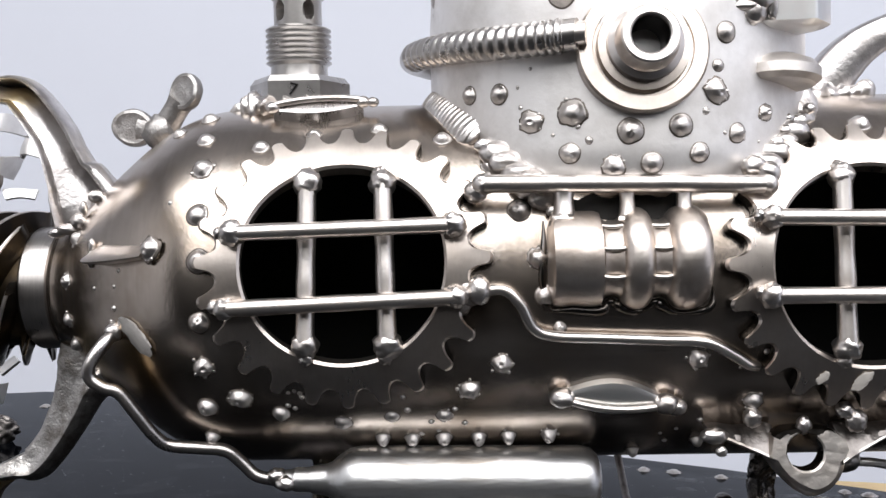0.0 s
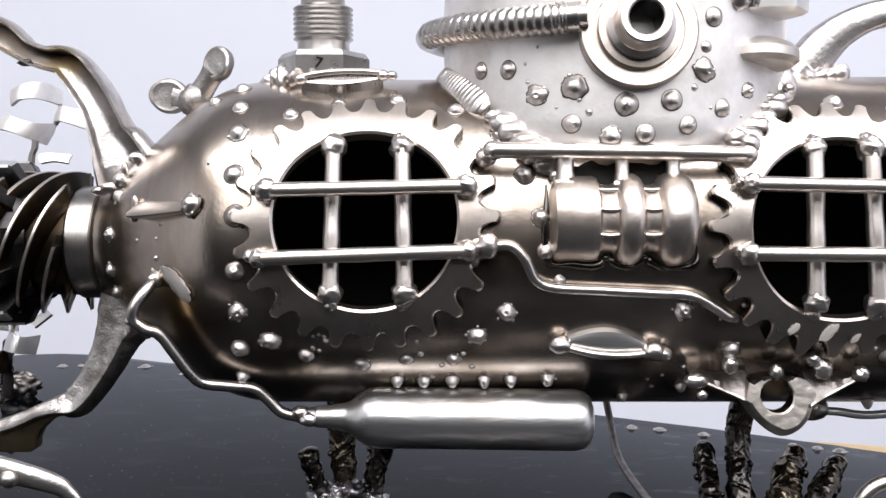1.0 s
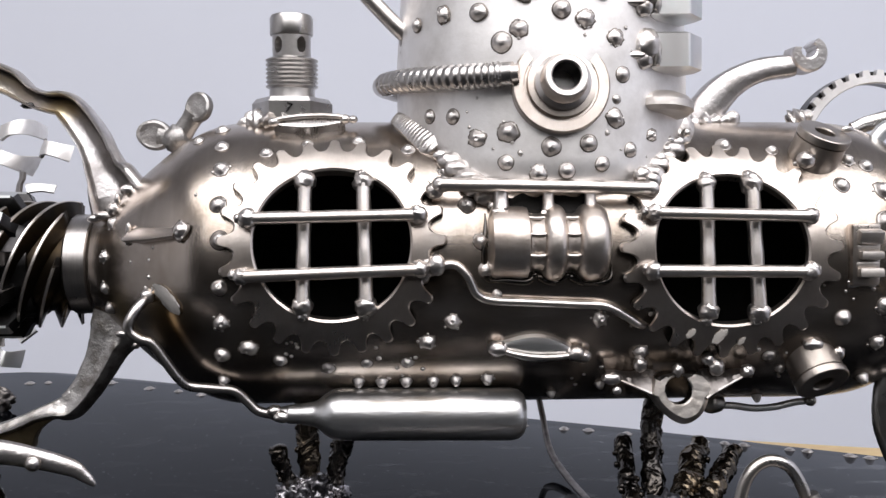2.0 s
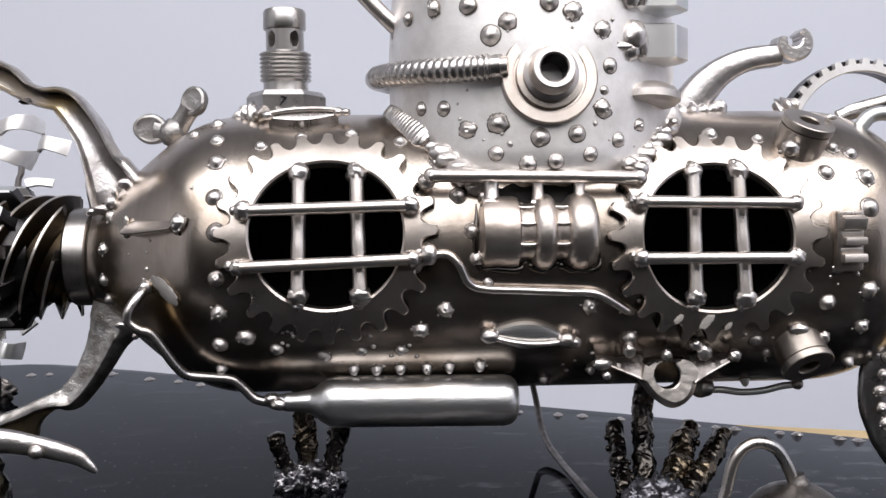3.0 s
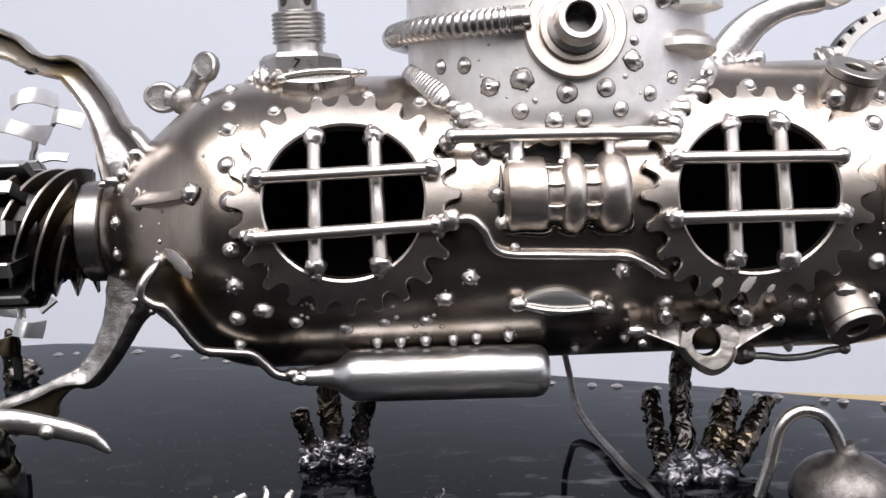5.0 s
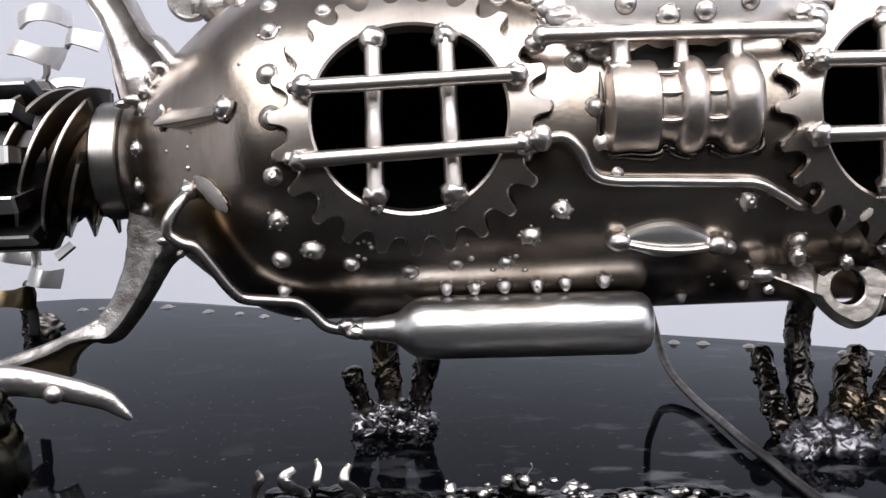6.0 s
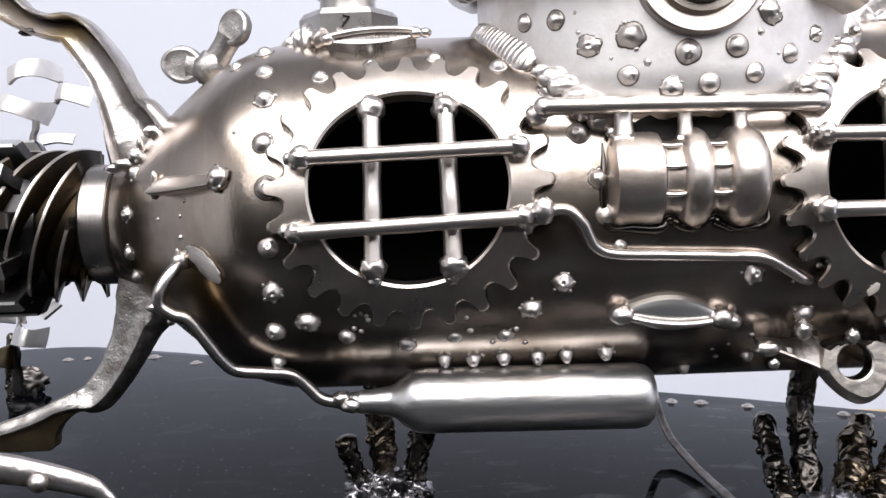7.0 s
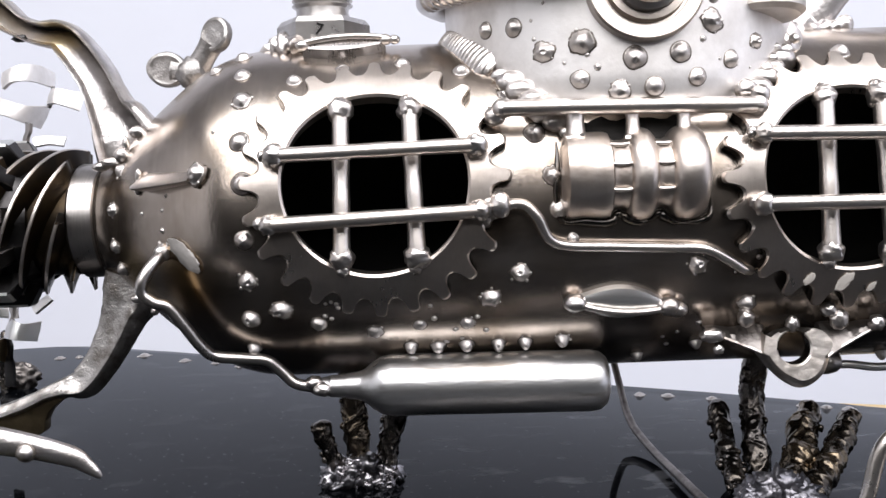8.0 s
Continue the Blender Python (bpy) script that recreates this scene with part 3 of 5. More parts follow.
TOWER_DOTS = ((-0.193, 1.304, 0.021), (-0.125, 1.297, 0.022), (-0.055, 1.226, 0.024), (0.035, 1.242, 0.029), (0.16, 1.198, 0.026),
              (0.272, 1.208, 0.024), (0.407, 1.191, 0.021), (0.029, 1.153, 0.022), (0.122, 1.12, 0.022), (0.207, 1.127, 0.022),
              (0.315, 1.148, 0.021), (0.354, 1.282, 0.025), (0.484, 1.24, 0.018), (-0.152, 1.612, 0.022), (-0.232, 1.598, 0.02))
MORE_DOTS = ((-0.051, 1.603, 0.025), (0.016, 1.508, 0.029), (0.066, 1.545, 0.024), (0.262, 1.574, 0.024), (0.356, 1.523, 0.023),
             (0.38, 1.414, 0.022), (0.19, 1.60, 0.024), (-0.05, 1.70, 0.024), (0.2, 1.72, 0.024), (0.08, 1.65, 0.022), (0.32, 1.66, 0.022),
             (0.36, 1.34, 0.013), (0.33, 1.24, 0.008), (0.07, 1.18, 0.008))
for x, z, r in TOWER_DOTS + MORE_DOTS:
    rivet(tower, *on_tower(x, z), r)

# ribbed hose into the porthole
bm = bmesh.new()
HOSE = [(-0.30, 0.14, 1.435), (-0.345, -0.02, 1.434), (-0.275, -0.225, 1.424), (-0.165, -0.38, 1.412), (-0.048, -0.468, 1.407), (0.045, -0.505, 1.410)]
tube(bm, HOSE, lambda t: 0.0355 + (0.0065 * abs(math.sin(t * 88)) - 0.002 if 0.25 < t < 0.94 else 0.0), 18, 60)
part("ribbed_hose", bm, PLUG, tower, "ribbed steel hose bent round the tower", 80)
bm = bmesh.new()
tube(bm, [(0.005, -0.495, 1.408), (0.035, -0.505, 1.410), (0.062, -0.512, 1.411)], 0.027, 16)
part("ferrule", bm, ROD, tower)

eye_o, eye_d = (0.189, -0.455, 1.374), (0, -1, 0.16)
eye = part("porthole", lathe(bmesh.new(), [(0.0, 0.0), (0.0, 0.146), (0.036, 0.146), (0.042, 0.141), (0.042, 0.112), (0.036, 0.110), (0.036, 0.104),
                                           (0.056, 0.101), (0.058, 0.084), (0.05, 0.08), (0.02, 0.07)], eye_o, eye_d, 72), GEAR, tower,
           "round steel flange with a short tube", 30)
part("porthole_tube", lathe(bmesh.new(), [(0.04, 0.084), (0.075, 0.083), (0.085, 0.070), (0.115, 0.066), (0.130, 0.063), (0.133, 0.059), (0.133, 0.046), (0.130, 0.042),
                                          (0.124, 0.040)], eye_o, eye_d, 64, False), ROD, eye, "open steel tube end", 30)
# the bore's wall is coloured black for the shade inside the tube
part("porthole_bore", lathe(bmesh.new(), [(0.126, 0.0402), (0.030, 0.038), (0.028, 0.0)], eye_o, eye_d, 48, False), BLACK, eye, "bore coloured black for the shade inside it", 30)

# hex nuts stacked down the tower's side
for z0, z1 in ((1.590, 1.715), (1.432, 1.556)):
    bm = bmesh.new()
    lathe(bm, [(z0, 0.0), (z0, 0.072), (z0 + 0.004, 0.090), (z0 + 0.013, 0.113), (z1 - 0.012, 0.113), (z1 - 0.004, 0.092), (z1, 0.07), (z1, 0.0)], (0.547, -0.325, 0), (0, 0, 1), 6, up=(0.985, -0.10, 0))
    for v in bm.verts:
        v.co += noise.noise_vector(v.co * 30) * 0.002
    bmesh.ops.bevel(bm, geom=[e for e in bm.edges if abs(e.verts[0].co.z - e.verts[1].co.z) > 0.05], offset=0.009, segments=3, affect="EDGES", profile=0.5)
    nut = part("hex_nut", bm, CHROME, tower, sharp=35)
    mid = (z0 + z1) / 2
    drops(nut, [((0.462, -0.415, mid + 0.014), 0.046, (0.95, 0.75, 1.12), 0.55, z0 * 9), ((0.425, -0.432, mid - 0.018), 0.022, (1.7, 0.7, 0.6), 0.5, z0), ((0.452, -0.422, mid - 0.03), 0.03, (1.0, 0.7, 1.0), 0.6, z0 * 4),
                ((0.493, -0.425, mid - 0.012), 0.016, (0.8, 0.7, 2.4), 0.7, z0 * 6)])
bm = lathe(bmesh.new(), [(0, 0), (0, 0.086), (0.012, 0.100), (0.034, 0.100), (0.052, 0.085), (0.068, 0.05), (0.074, 0)], (0.527, -0.345, 1.305), (0.05, 0.12, 1), 40)
washer = part("domed_washer", bm, SATIN, tower, "domed steel washer let into the tower", 30)
drops(washer, [((0.462, -0.392, 1.335), 0.028, (1.5, 0.7, 0.7), 0.6, 5), ((0.425, -0.418, 1.348), 0.012, (2.0, 0.7, 0.8), 0.5, 7)])

# bent rod on the tower's far side
bm = bmesh.new()
tube(bm, [(-0.245, -0.09, 1.575), (-0.30, -0.10, 1.625), (-0.40, -0.10, 1.73), (-0.47, -0.10, 1.82)], 0.028, 14)
rod = part("stay_rod", bm, ROD, tower)
drops(rod, [((-0.262, -0.09, 1.585), 0.034, (0.8, 1, 1.5), 0.45, 1), ((-0.268, -0.09, 1.53), 0.022, (0.8, 1, 1.3), 0.5, 4)])

# handrail and triple manifold under the tower
rail = finish("handrail", tube(bmesh.new(), [(-0.165, -0.480, 1.088), (0.05, -0.485, 1.084), (0.25, -0.485, 1.080), (0.455, -0.480, 1.074)], 0.0205, 18), ROD, sub)
drops(rail, [(p, 0.025, (1.1, 0.9, 1), 0.55, s) for p, s in (((-0.165, -0.475, 1.088), 1), ((0.462, -0.475, 1.073), 2), ((0.47, -0.465, 1.10), 3), ((-0.185, -0.46, 1.07), 4),
                                                             ((0.44, -0.455, 1.115), 5))])
MAN = (0, -0.462, 0.914)
prof = []
for a, b, r in ((-0.026, 0.100, 0.108), (0.129, 0.207, 0.115), (0.231, 0.332, 0.119)):
    w = b - a
    for i in range(13):
        u = i / 12
        edge = 1 - (abs(u - 0.5) * 2) ** (9 if a < 0 else 2.4)
        prof.append((a + w * u, 0.07 + (r - 0.07) * max(edge, 0) ** 0.5))
prof = [(-0.026, 0.0)] + prof + [(0.325, 0.0)]
bm = lathe(bmesh.new(), prof, MAN, (1, 0, 0), 72)
for v in bm.verts:
    v.co += noise.noise_vector(v.co * 14) * 0.0026 + noise.noise_vector(v.co * 60) * 0.0008
man = part("manifold", bm, BARREL, sub, "cast triple barrel manifold with short feed pipes", 50)
for x0, x1 in ((0.100, 0.129), (0.207, 0.231)):
    bm = lathe(bmesh.new(), [(x0 - 0.006, 0.0), (x0 - 0.006, 0.092), (x0 + 0.004, 0.086), (x1 - 0.004, 0.086), (x1 + 0.006, 0.092), (x1 + 0.006, 0.0)], MAN, (1, 0, 0), 40)
    neck = part("manifold_neck", bm, BARREL, man, sharp=50)
    for deg in (56, 18, -22):
        y, z = MAN[1] - 0.091 * math.cos(radians(deg)), MAN[2] + 0.091 * math.sin(radians(deg))
        part("link_wire", tube(bmesh.new(), [(x0 - 0.012, y, z), ((x0 + x1) / 2, y - 0.004, z - 0.002), (x1 + 0.012, y, z)], 0.0052, 10, 5), ROD, neck)
for x, s in ((0.012, 1.3), (0.153, 1.0), (0.279, 1.0)):
    bm = bmesh.new()
    tube(bm, [(x, -0.472, 1.082), (x, -0.476, 1.05), (x, -0.482, 1.00)], lambda t: 0.017 * s * (1 + 0.35 * (2 * t - 1) ** 2), 14)
    ball(bm, (x + 0.004, -0.495, 1.002), 0.022 * s, (1.2, 0.9, 0.7), 0.5, None, 12, 8, 2, x * 40)
    part("feed_pipe", bm, ROD, man)
# thin black strip standing for the shaded pocket behind the feed pipes
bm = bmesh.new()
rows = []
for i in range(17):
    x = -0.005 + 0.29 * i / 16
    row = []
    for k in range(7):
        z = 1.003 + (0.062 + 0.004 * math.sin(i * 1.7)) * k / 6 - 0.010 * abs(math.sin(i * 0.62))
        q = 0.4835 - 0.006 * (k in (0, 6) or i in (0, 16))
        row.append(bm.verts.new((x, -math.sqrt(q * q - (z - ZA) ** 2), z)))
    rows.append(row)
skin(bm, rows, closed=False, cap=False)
seam = [(-0.033, 1.00), (-0.034, 0.93), (-0.034, 0.85), (-0.024, 0.806), (0.03, 0.801), (0.09, 0.800), (0.108, 0.818), (0.125, 0.812), (0.150, 0.797), (0.185, 0.797), (0.211, 0.816), (0.228, 0.808),
        (0.262, 0.792), (0.305, 0.793), (0.338, 0.806), (0.340, 0.85)]
part("dark_seam", bead(bmesh.new(), [on_hull(x, z, 0.002)[0] for x, z in seam], 0.0085, 0.03, 17, 0.5), SLAG, man, "dark uneven seam round the barrels")
part("shade_strip", bm, SHADE_BLACK, man, "black strip painted for the shade behind the feed pipes")

# bent pipe along the hull's waist
pipe = finish("waist_pipe", tube(bmesh.new(), [(-0.19, -0.505, 0.846), (-0.128, -0.51, 0.852), (-0.09, -0.51, 0.818), (-0.062, -0.497, 0.764),
                                               (-0.015, -0.489, 0.744), (0.10, -0.486, 0.737), (0.23, -0.485, 0.730), (0.325, -0.483, 0.723),
                                               (0.385, -0.476, 0.693), (0.422, -0.467, 0.669), (0.448, -0.447, 0.661)], 0.0125, 14, 10), ROD, sub)
drops(pipe, [(p, 0.027, (1, 0.9, 1.2), 0.5, s) for p, s in (((-0.205, -0.50, 0.846), 1), ((-0.182, -0.515, 0.852), 2), ((-0.225, -0.495, 0.825), 6))])


# almond-shaped cleats
def cleat(x0, z0, x1, z1, half, name="almond_cleat", lift=0.012, mat=None):
    (a, na), (b, nb) = on_hull(x0, z0, lift), on_hull(x1, z1, lift)
    n = (na + nb).normalized()
    t = (b - a).normalized()
    up = n.cross(t)
    if up.z < 0:
        up = -up
    L = (b - a).length
    bm = bmesh.new()
    rows = []
    for i in range(21):
        u = i / 20
        w = half * (math.sin(math.pi * (0.06 + 0.88 * u)) ** 1.2)
        row = []
        for k in range(13):
            v = k / 12 * 2 - 1
            row.append(bm.verts.new(a + t * (L * u) + up * (w * v) + n * (0.004 + 0.013 * (1 - v * v) * (0.3 + math.sin(math.pi * u)))))
        rows.append(row)
    back = [[bm.verts.new(v.co - n * 0.03) for v in row] for row in rows]
    skin(bm, rows, closed=False, cap=False)
    skin(bm, back, closed=False, cap=False)
    rim = rows[0] + [r[-1] for r in rows[1:-1]] + rows[-1][::-1] + [r[0] for r in rows[-2:0:-1]]
    rim2 = back[0] + [r[-1] for r in back[1:-1]] + back[-1][::-1] + [r[0] for r in back[-2:0:-1]]
    skin(bm, [rim, rim2], cap=False)
    c = part(name, bm, mat or CHROME, sub, "almond-shaped steel cleat with welded ends")
    bm = bmesh.new()
    tube(bm, [a + n * 0.016, a.lerp(b, 0.25) + n * 0.026 - up * (0.004 + 0.06 * half), a.lerp(b, 0.5) + n * 0.029 - up * (0.004 + 0.12 * half), a.lerp(b, 0.75) + n * 0.026 - up * (0.004 + 0.06 * half), b + n * 0.016],
         0.0085, 10, 6)
    part("ridge_rod", bm, ROD, c)
    drops(c, [(p + n * 0.01, (0.027 - 0.004 * (s > 2)) * (1 if z0 < 1 else 0.62), (1.1, 1, 0.9), 0.4, s + x0) for p, s in ((a, 1), (b, 2), (b + t * 0.025 - up * 0.008, 4))])


cleat(0.005, 0.604, 0.245, 0.585, 0.047)
cleat(-0.690, 1.268, -0.465, 1.280, 0.045, lift=0.02, mat=GROUND)

# lifting eye on the belly: a flat plate with two wings, its lower edge rounded
EX, EY, EZ = 0.565, -0.40, 0.456
outline = [(-0.091, -0.010), (-0.078, -0.031), (-0.055, -0.062), (-0.019, -0.094), (0.017, -0.108), (0.053, -0.098), (0.080, -0.076), (0.097, -0.045), (0.103, -0.015),
           (0.098, 0.020), (0.072, 0.044), (0.030, 0.053), (0.0, 0.055), (-0.040, 0.052), (-0.074, 0.036), (-0.090, 0.012)]
loop = spline([(x, 0, z) for x, z in outline[-2:] + outline + outline[:2]], 8)
dense = [(p.x, p.z) for p in loop[16:-16]][:-8]
rows = [[] for _ in range(10)]
bm = bmesh.new()
for x, z in dense:
    f = math.atan2(z, x)
    hx, hz = 0.042 * math.cos(f), 0.042 * math.sin(f) - 0.001
    reach = math.hypot(x - hx, z - hz)
    rim = min(0.45, (0.022 * min(1, max(0, -z / 0.03)) + 0.004) / reach)
    lip = min(0.2, 0.004 / reach)
    for k, (t, y) in enumerate(((0, 0.012), (0, -0.027), (lip, -0.031), (0.3, -0.031), (0.6 * (1 - rim), -0.031), (1 - rim, -0.031), (1 - rim * 0.72, -0.025), (1 - rim * 0.3, -0.012), (1.0, 0.004), (1, 0.012))):
        q = Vector((hx + (x - hx) * t, y, hz + (z - hz) * t))
        rows[k].append(bm.verts.new(Vector((EX, EY, EZ)) + q + noise.noise_vector(q * 48) * 0.0007 + Vector((0, 0.20 * q.z, 0))))
skin(bm, rows, ring_closed=True)
hook = part("lifting_eye", bm, FILED, sub, "forged lifting eye with pitted wings welded under the hull", 24)
hook.data.materials.append(SLAG)
for poly in hook.data.polygons:
    c = poly.center / S - Vector((EX, EY, EZ))
    if math.hypot(c.x, c.z + 0.001) < 0.0425 or c.z > 0.026 + 0.02 * noise.noise(c * 60) + (0.015 if c.x > 0.03 else 0):
        poly.material_index = 1
for x0, x1, z0, z1 in ((-0.060, -0.215, -0.026, 0.040), (0.085, 0.228, -0.030, 0.042)):
    bm = bmesh.new()
    rows = []
    for i in range(41):
        u = i / 40
        x, low, high = x0 + (x1 - x0) * u, z0 + (z1 - z0) * u ** 0.92, 0.050 + 0.004 * math.sin(u * 9)
        out = -0.027 + 0.018 * u
        rows.append([bm.verts.new(Vector((EX + x, EY + y + 0.2 * z * (1 - u), EZ + z)) + noise.noise_vector(Vector((x, y, z)) * 90) * a) for y, z, a in
                     ((0.05, high, 0), (0.022, high, 0.002), (out * 0.35, low + (high - low) * 0.62, 0.0035), (out * 0.75, low + (high - low) * 0.30, 0.003), (out * 0.98, low + 0.008, 0.001), (out - 0.002, low + 0.003, 0.0005),
                      (out + 0.003, low - 0.002, 0.0005), (0.05, low - 0.002, 0))])
    skin(bm, rows)
    wing_plate = part("pitted_wing", bm, PITTED, hook, "dark pitted wing with a highlight painted along its lower edge", 30)
    # lower edge takes a lighter steel, painting the thin highlight along it
    wing_plate.data.materials.append(CAST_DARK)
    for poly in wing_plate.data.polygons:
        if poly.index % 8 in (4, 5) and noise.noise(poly.center / S * 30) > -0.25:
            poly.material_index = 1
drops(hook, [((EX + x, EY - 0.012, EZ + z), r, sq, 0.9, x * 30)
             for x, z, r, sq in ((-0.205, 0.036, 0.021, (1.5, 0.9, 0.9)), (-0.188, -0.002, 0.011, (1.2, 0.8, 1.1)), (-0.117, 0.078, 0.022, (0.95, 0.9, 1.1)), (0.002, 0.058, 0.0185, (0.95, 0.8, 1.15)),
                                 (0.096, 0.092, 0.021, (1, 0.9, 0.9)), (0.122, 0.066, 0.022, (1.15, 0.8, 1.2)), (0.220, 0.054, 0.021, (1, 0.9, 1)))])

# gas cartridge and its feed pipe
CA, CB = Vector((-0.663, -0.326, 0.376)), Vector((0.1065, -0.326, 0.366))
L = (CB - CA).length
cart = part("gas_cartridge", lathe(bmesh.new(), [(0.06, 0.0), (0.065, 0.033), (0.10, 0.038), (0.115, 0.044), (0.135, 0.062), (0.16, 0.077), (0.19, 0.0825),
                                                 (L - 0.05, 0.0825), (L - 0.025, 0.077), (L - 0.009, 0.063), (L - 0.001, 0.042), (L, 0.0)], CA, CB - CA, 64), CARTRIDGE,
            sub, "brushed steel gas cartridge slung under the hull", 50)
part("neck", lathe(bmesh.new(), [(0.0, 0.0), (0.0, 0.024), (0.02, 0.027), (0.025, 0.030), (0.07, 0.0305), (0.075, 0.034), (0.1, 0.034), (0.1, 0)], CA, CB - CA, 40),
     CARTRIDGE, cart, sharp=30)
drops(cart, [(CA + Vector((0.012 * i - 0.02, 0.014 * math.sin(i * 2.2) - 0.006, 0.012 * math.cos(i * 2.2))), 0.021, (1.2, 1, 0.9), 0.7, i) for i in range(3)])
feed = part("feed_pipe", tube(bmesh.new(), [(-1.045, -0.345, 0.765), (-1.068, -0.40, 0.735), (-1.096, -0.425, 0.690), (-1.098, -0.425, 0.655), (-1.071, -0.42, 0.630), (-1.037, -0.41, 0.615),
                                            (-1.0045, -0.398, 0.5655), (-0.9695, -0.379, 0.507), (-0.937, -0.362, 0.475), (-0.864, -0.348, 0.4635), (-0.806, -0.339, 0.454),
                                            (-0.769, -0.331, 0.421), (-0.735, -0.328, 0.388), (-0.683, -0.326, 0.3745)], 0.0155, 16, 8), GROUND, cart)
drops(feed, [(p, 0.023, (1, 0.9, 1), 0.5, s) for p, s in (((-1.042, -0.36, 0.77), 1), ((-1.025, -0.37, 0.78), 2), ((-1.055, -0.375, 0.755), 3))])
p, nrm = on_hull(-0.985, 0.752, 0.004)
bm = bmesh.new()
ball(bm, p, 0.06, (1.0, 0.42, 0.12), 0.3, nrm.to_track_quat("Z", "Y") @ Euler((0, 0, 2.35)).to_quaternion(), 20, 8, 2.5, 3)
part("scale_flake", bm, FLAKE, hull, "grey flake of burnt scale")

# tapered fin on the stern cone
(fb, nb) = on_hull(-0.936, 0.953)
bm = bmesh.new()
rows = []
for i in range(15):
    u = i / 14
    x = -1.122 + 0.172 * u
    zt, zb = 0.962 - 0.012 * (1 - min(1, 5 * u)) ** 2, 0.911 + 0.022 * u ** 1.5 + 0.012 * (1 - min(1, 6 * u)) ** 2
    out = 0.052 * (1 - 0.5 * u) * min(1, 0.55 + 5 * u)
    rows.append([bm.verts.new(on_hull(x, zb + (zt - zb) * v, off)[0]) for v, off in
                 ((1.06, -0.02), (1.0, 0.003), (0.8, out * 0.24), (0.5, out * 0.58), (0.2, out * 0.90), (0.05, out), (-0.01, out * 0.94), (0.0, out * 0.7), (0.06, -0.02))])
skin(bm, rows, closed=True)
fin = part("tapered_fin", bm, GEAR, sub, "tapered steel fin on the stern cone", 50)
rivet(fin, fb + nb * 0.012, nb, 0.023, 3)
drops(fin, [(on_hull(-1.128, z, 0.006)[0], 0.012, (0.7, 0.8, 1.7), 0.6, z * 7) for z in (0.925, 0.955)])

# weld dots on the hull
DOME_DOTS = ((-0.86, 1.271, 0.022), (-0.842, 1.212, 0.022), (-0.83, 1.139, 0.024), (-0.828, 1.032, 0.024), (-0.818, 0.926, 0.026), (-0.82, 0.786, 0.022),
             (-0.822, 0.680, 0.023), (-0.828, 0.576, 0.023), (-0.838, 0.489, 0.02), (-0.745, 0.600, 0.024), (-0.655, 0.556, 0.02), (-0.512, 0.527, 0.021),
             (-0.393, 0.542, 0.017), (-0.269, 0.543, 0.018), (-0.421, 0.478, 0.021), (-0.348, 0.476, 0.021), (-0.272, 0.478, 0.022), (-0.187, 0.478, 0.021),
             (-0.115, 0.480, 0.021), (-0.017, 0.484, 0.022), (-0.133, 0.676, 0.023), (-0.208, 0.614, 0.024), (0.199, 0.418, 0.017), (0.347, 0.455, 0.018))
SIDE_DOTS = ((-0.70, 1.190, 0.02), (-0.576, 1.221, 0.018), (-0.417, 1.23, 0.02), (-0.261, 1.2, 0.021), (-0.145, 1.13, 0.022), (-0.086, 1.027, 0.024),
             (-0.047, 0.919, 0.022), (-0.033, 0.834, 0.022), (0.313, 0.682, 0.023), (0.453, 0.572, 0.022), (0.742, 1.213, 0.025), (0.893, 1.195, 0.019),
             (0.86, 0.553, 0.022), (0.911, 0.506, 0.017), (0.902, 0.388, 0.02), (1.062, 0.677, 0.024), (1.075, 1.085, 0.024), (1.2, 1.067, 0.027),
             (1.192, 0.974, 0.028), (1.191, 0.713, 0.026), (1.19, 0.594, 0.024), (1.197, 0.471, 0.022), (1.119, 1.163, 0.022), (1.174, 1.145, 0.022))
STERN_DOTS = ((-1.215, 0.975, 0.02), (-1.235, 0.868, 0.019), (-1.237, 0.765, 0.019), (-1.225, 0.70, 0.02), (-0.93, 1.235, 0.018), (-0.355, 0.56, 0.008),
              (-0.30, 0.525, 0.007), (-0.22, 0.52, 0.007), (-0.60, 0.60, 0.006), (0.82, 0.575, 0.008), (0.0, 0.76, 0.014), (-0.62, 0.57, 0.006))
for x, z, r in DOME_DOTS + SIDE_DOTS + STERN_DOTS:
    dot = rivet(hull, *on_hull(x, z), r)
    if z < 0.5 and r > 0.01:
        dot.scale = dot.scale * Vector((0.9, 0.9, 1.6))   # the drops of the lowest row hang as pegs

# thin pale patches on the lower edge of the bow-side sprocket
for x, z, r in ((0.585, 0.638, 0.015), (0.674, 0.628, 0.022), (0.744, 0.612, 0.012)):
    y = -math.sqrt(0.5185 ** 2 - (z - ZA) ** 2)
    nrm = Vector((0, y, z - ZA)).normalized()
    bm = bmesh.new()
    ball(bm, (x, y, z), r, (0.7, 1.25, 0.06), 0.45, nrm.to_track_quat("Z", "Y") @ Euler((0, 0, -0.6)).to_quaternion(), 24, 10, 2.4, x * 30)
    part("pale_patch", bm, PALE, sub, "thin pale patch")

# fine spatter round the welds
spat = random.Random(9)
for cx, cz in ((-0.62, 0.62), (-0.25, 0.60), (-0.20, 0.87), (0.42, 0.66), (-0.30, 0.50), (0.30, 0.50), (0.90, 0.52), (-1.05, 0.80), (-0.15, 1.10), (0.50, 1.10), (-0.78, 1.05), (1.10, 0.80)):
    for _ in range(5):
        x, z = cx + spat.gauss(0, 0.05), cz + spat.gauss(0, 0.04)
        rivet(hull, *on_hull(x, z), spat.uniform(0.003, 0.0075), None, "spatter_dot")
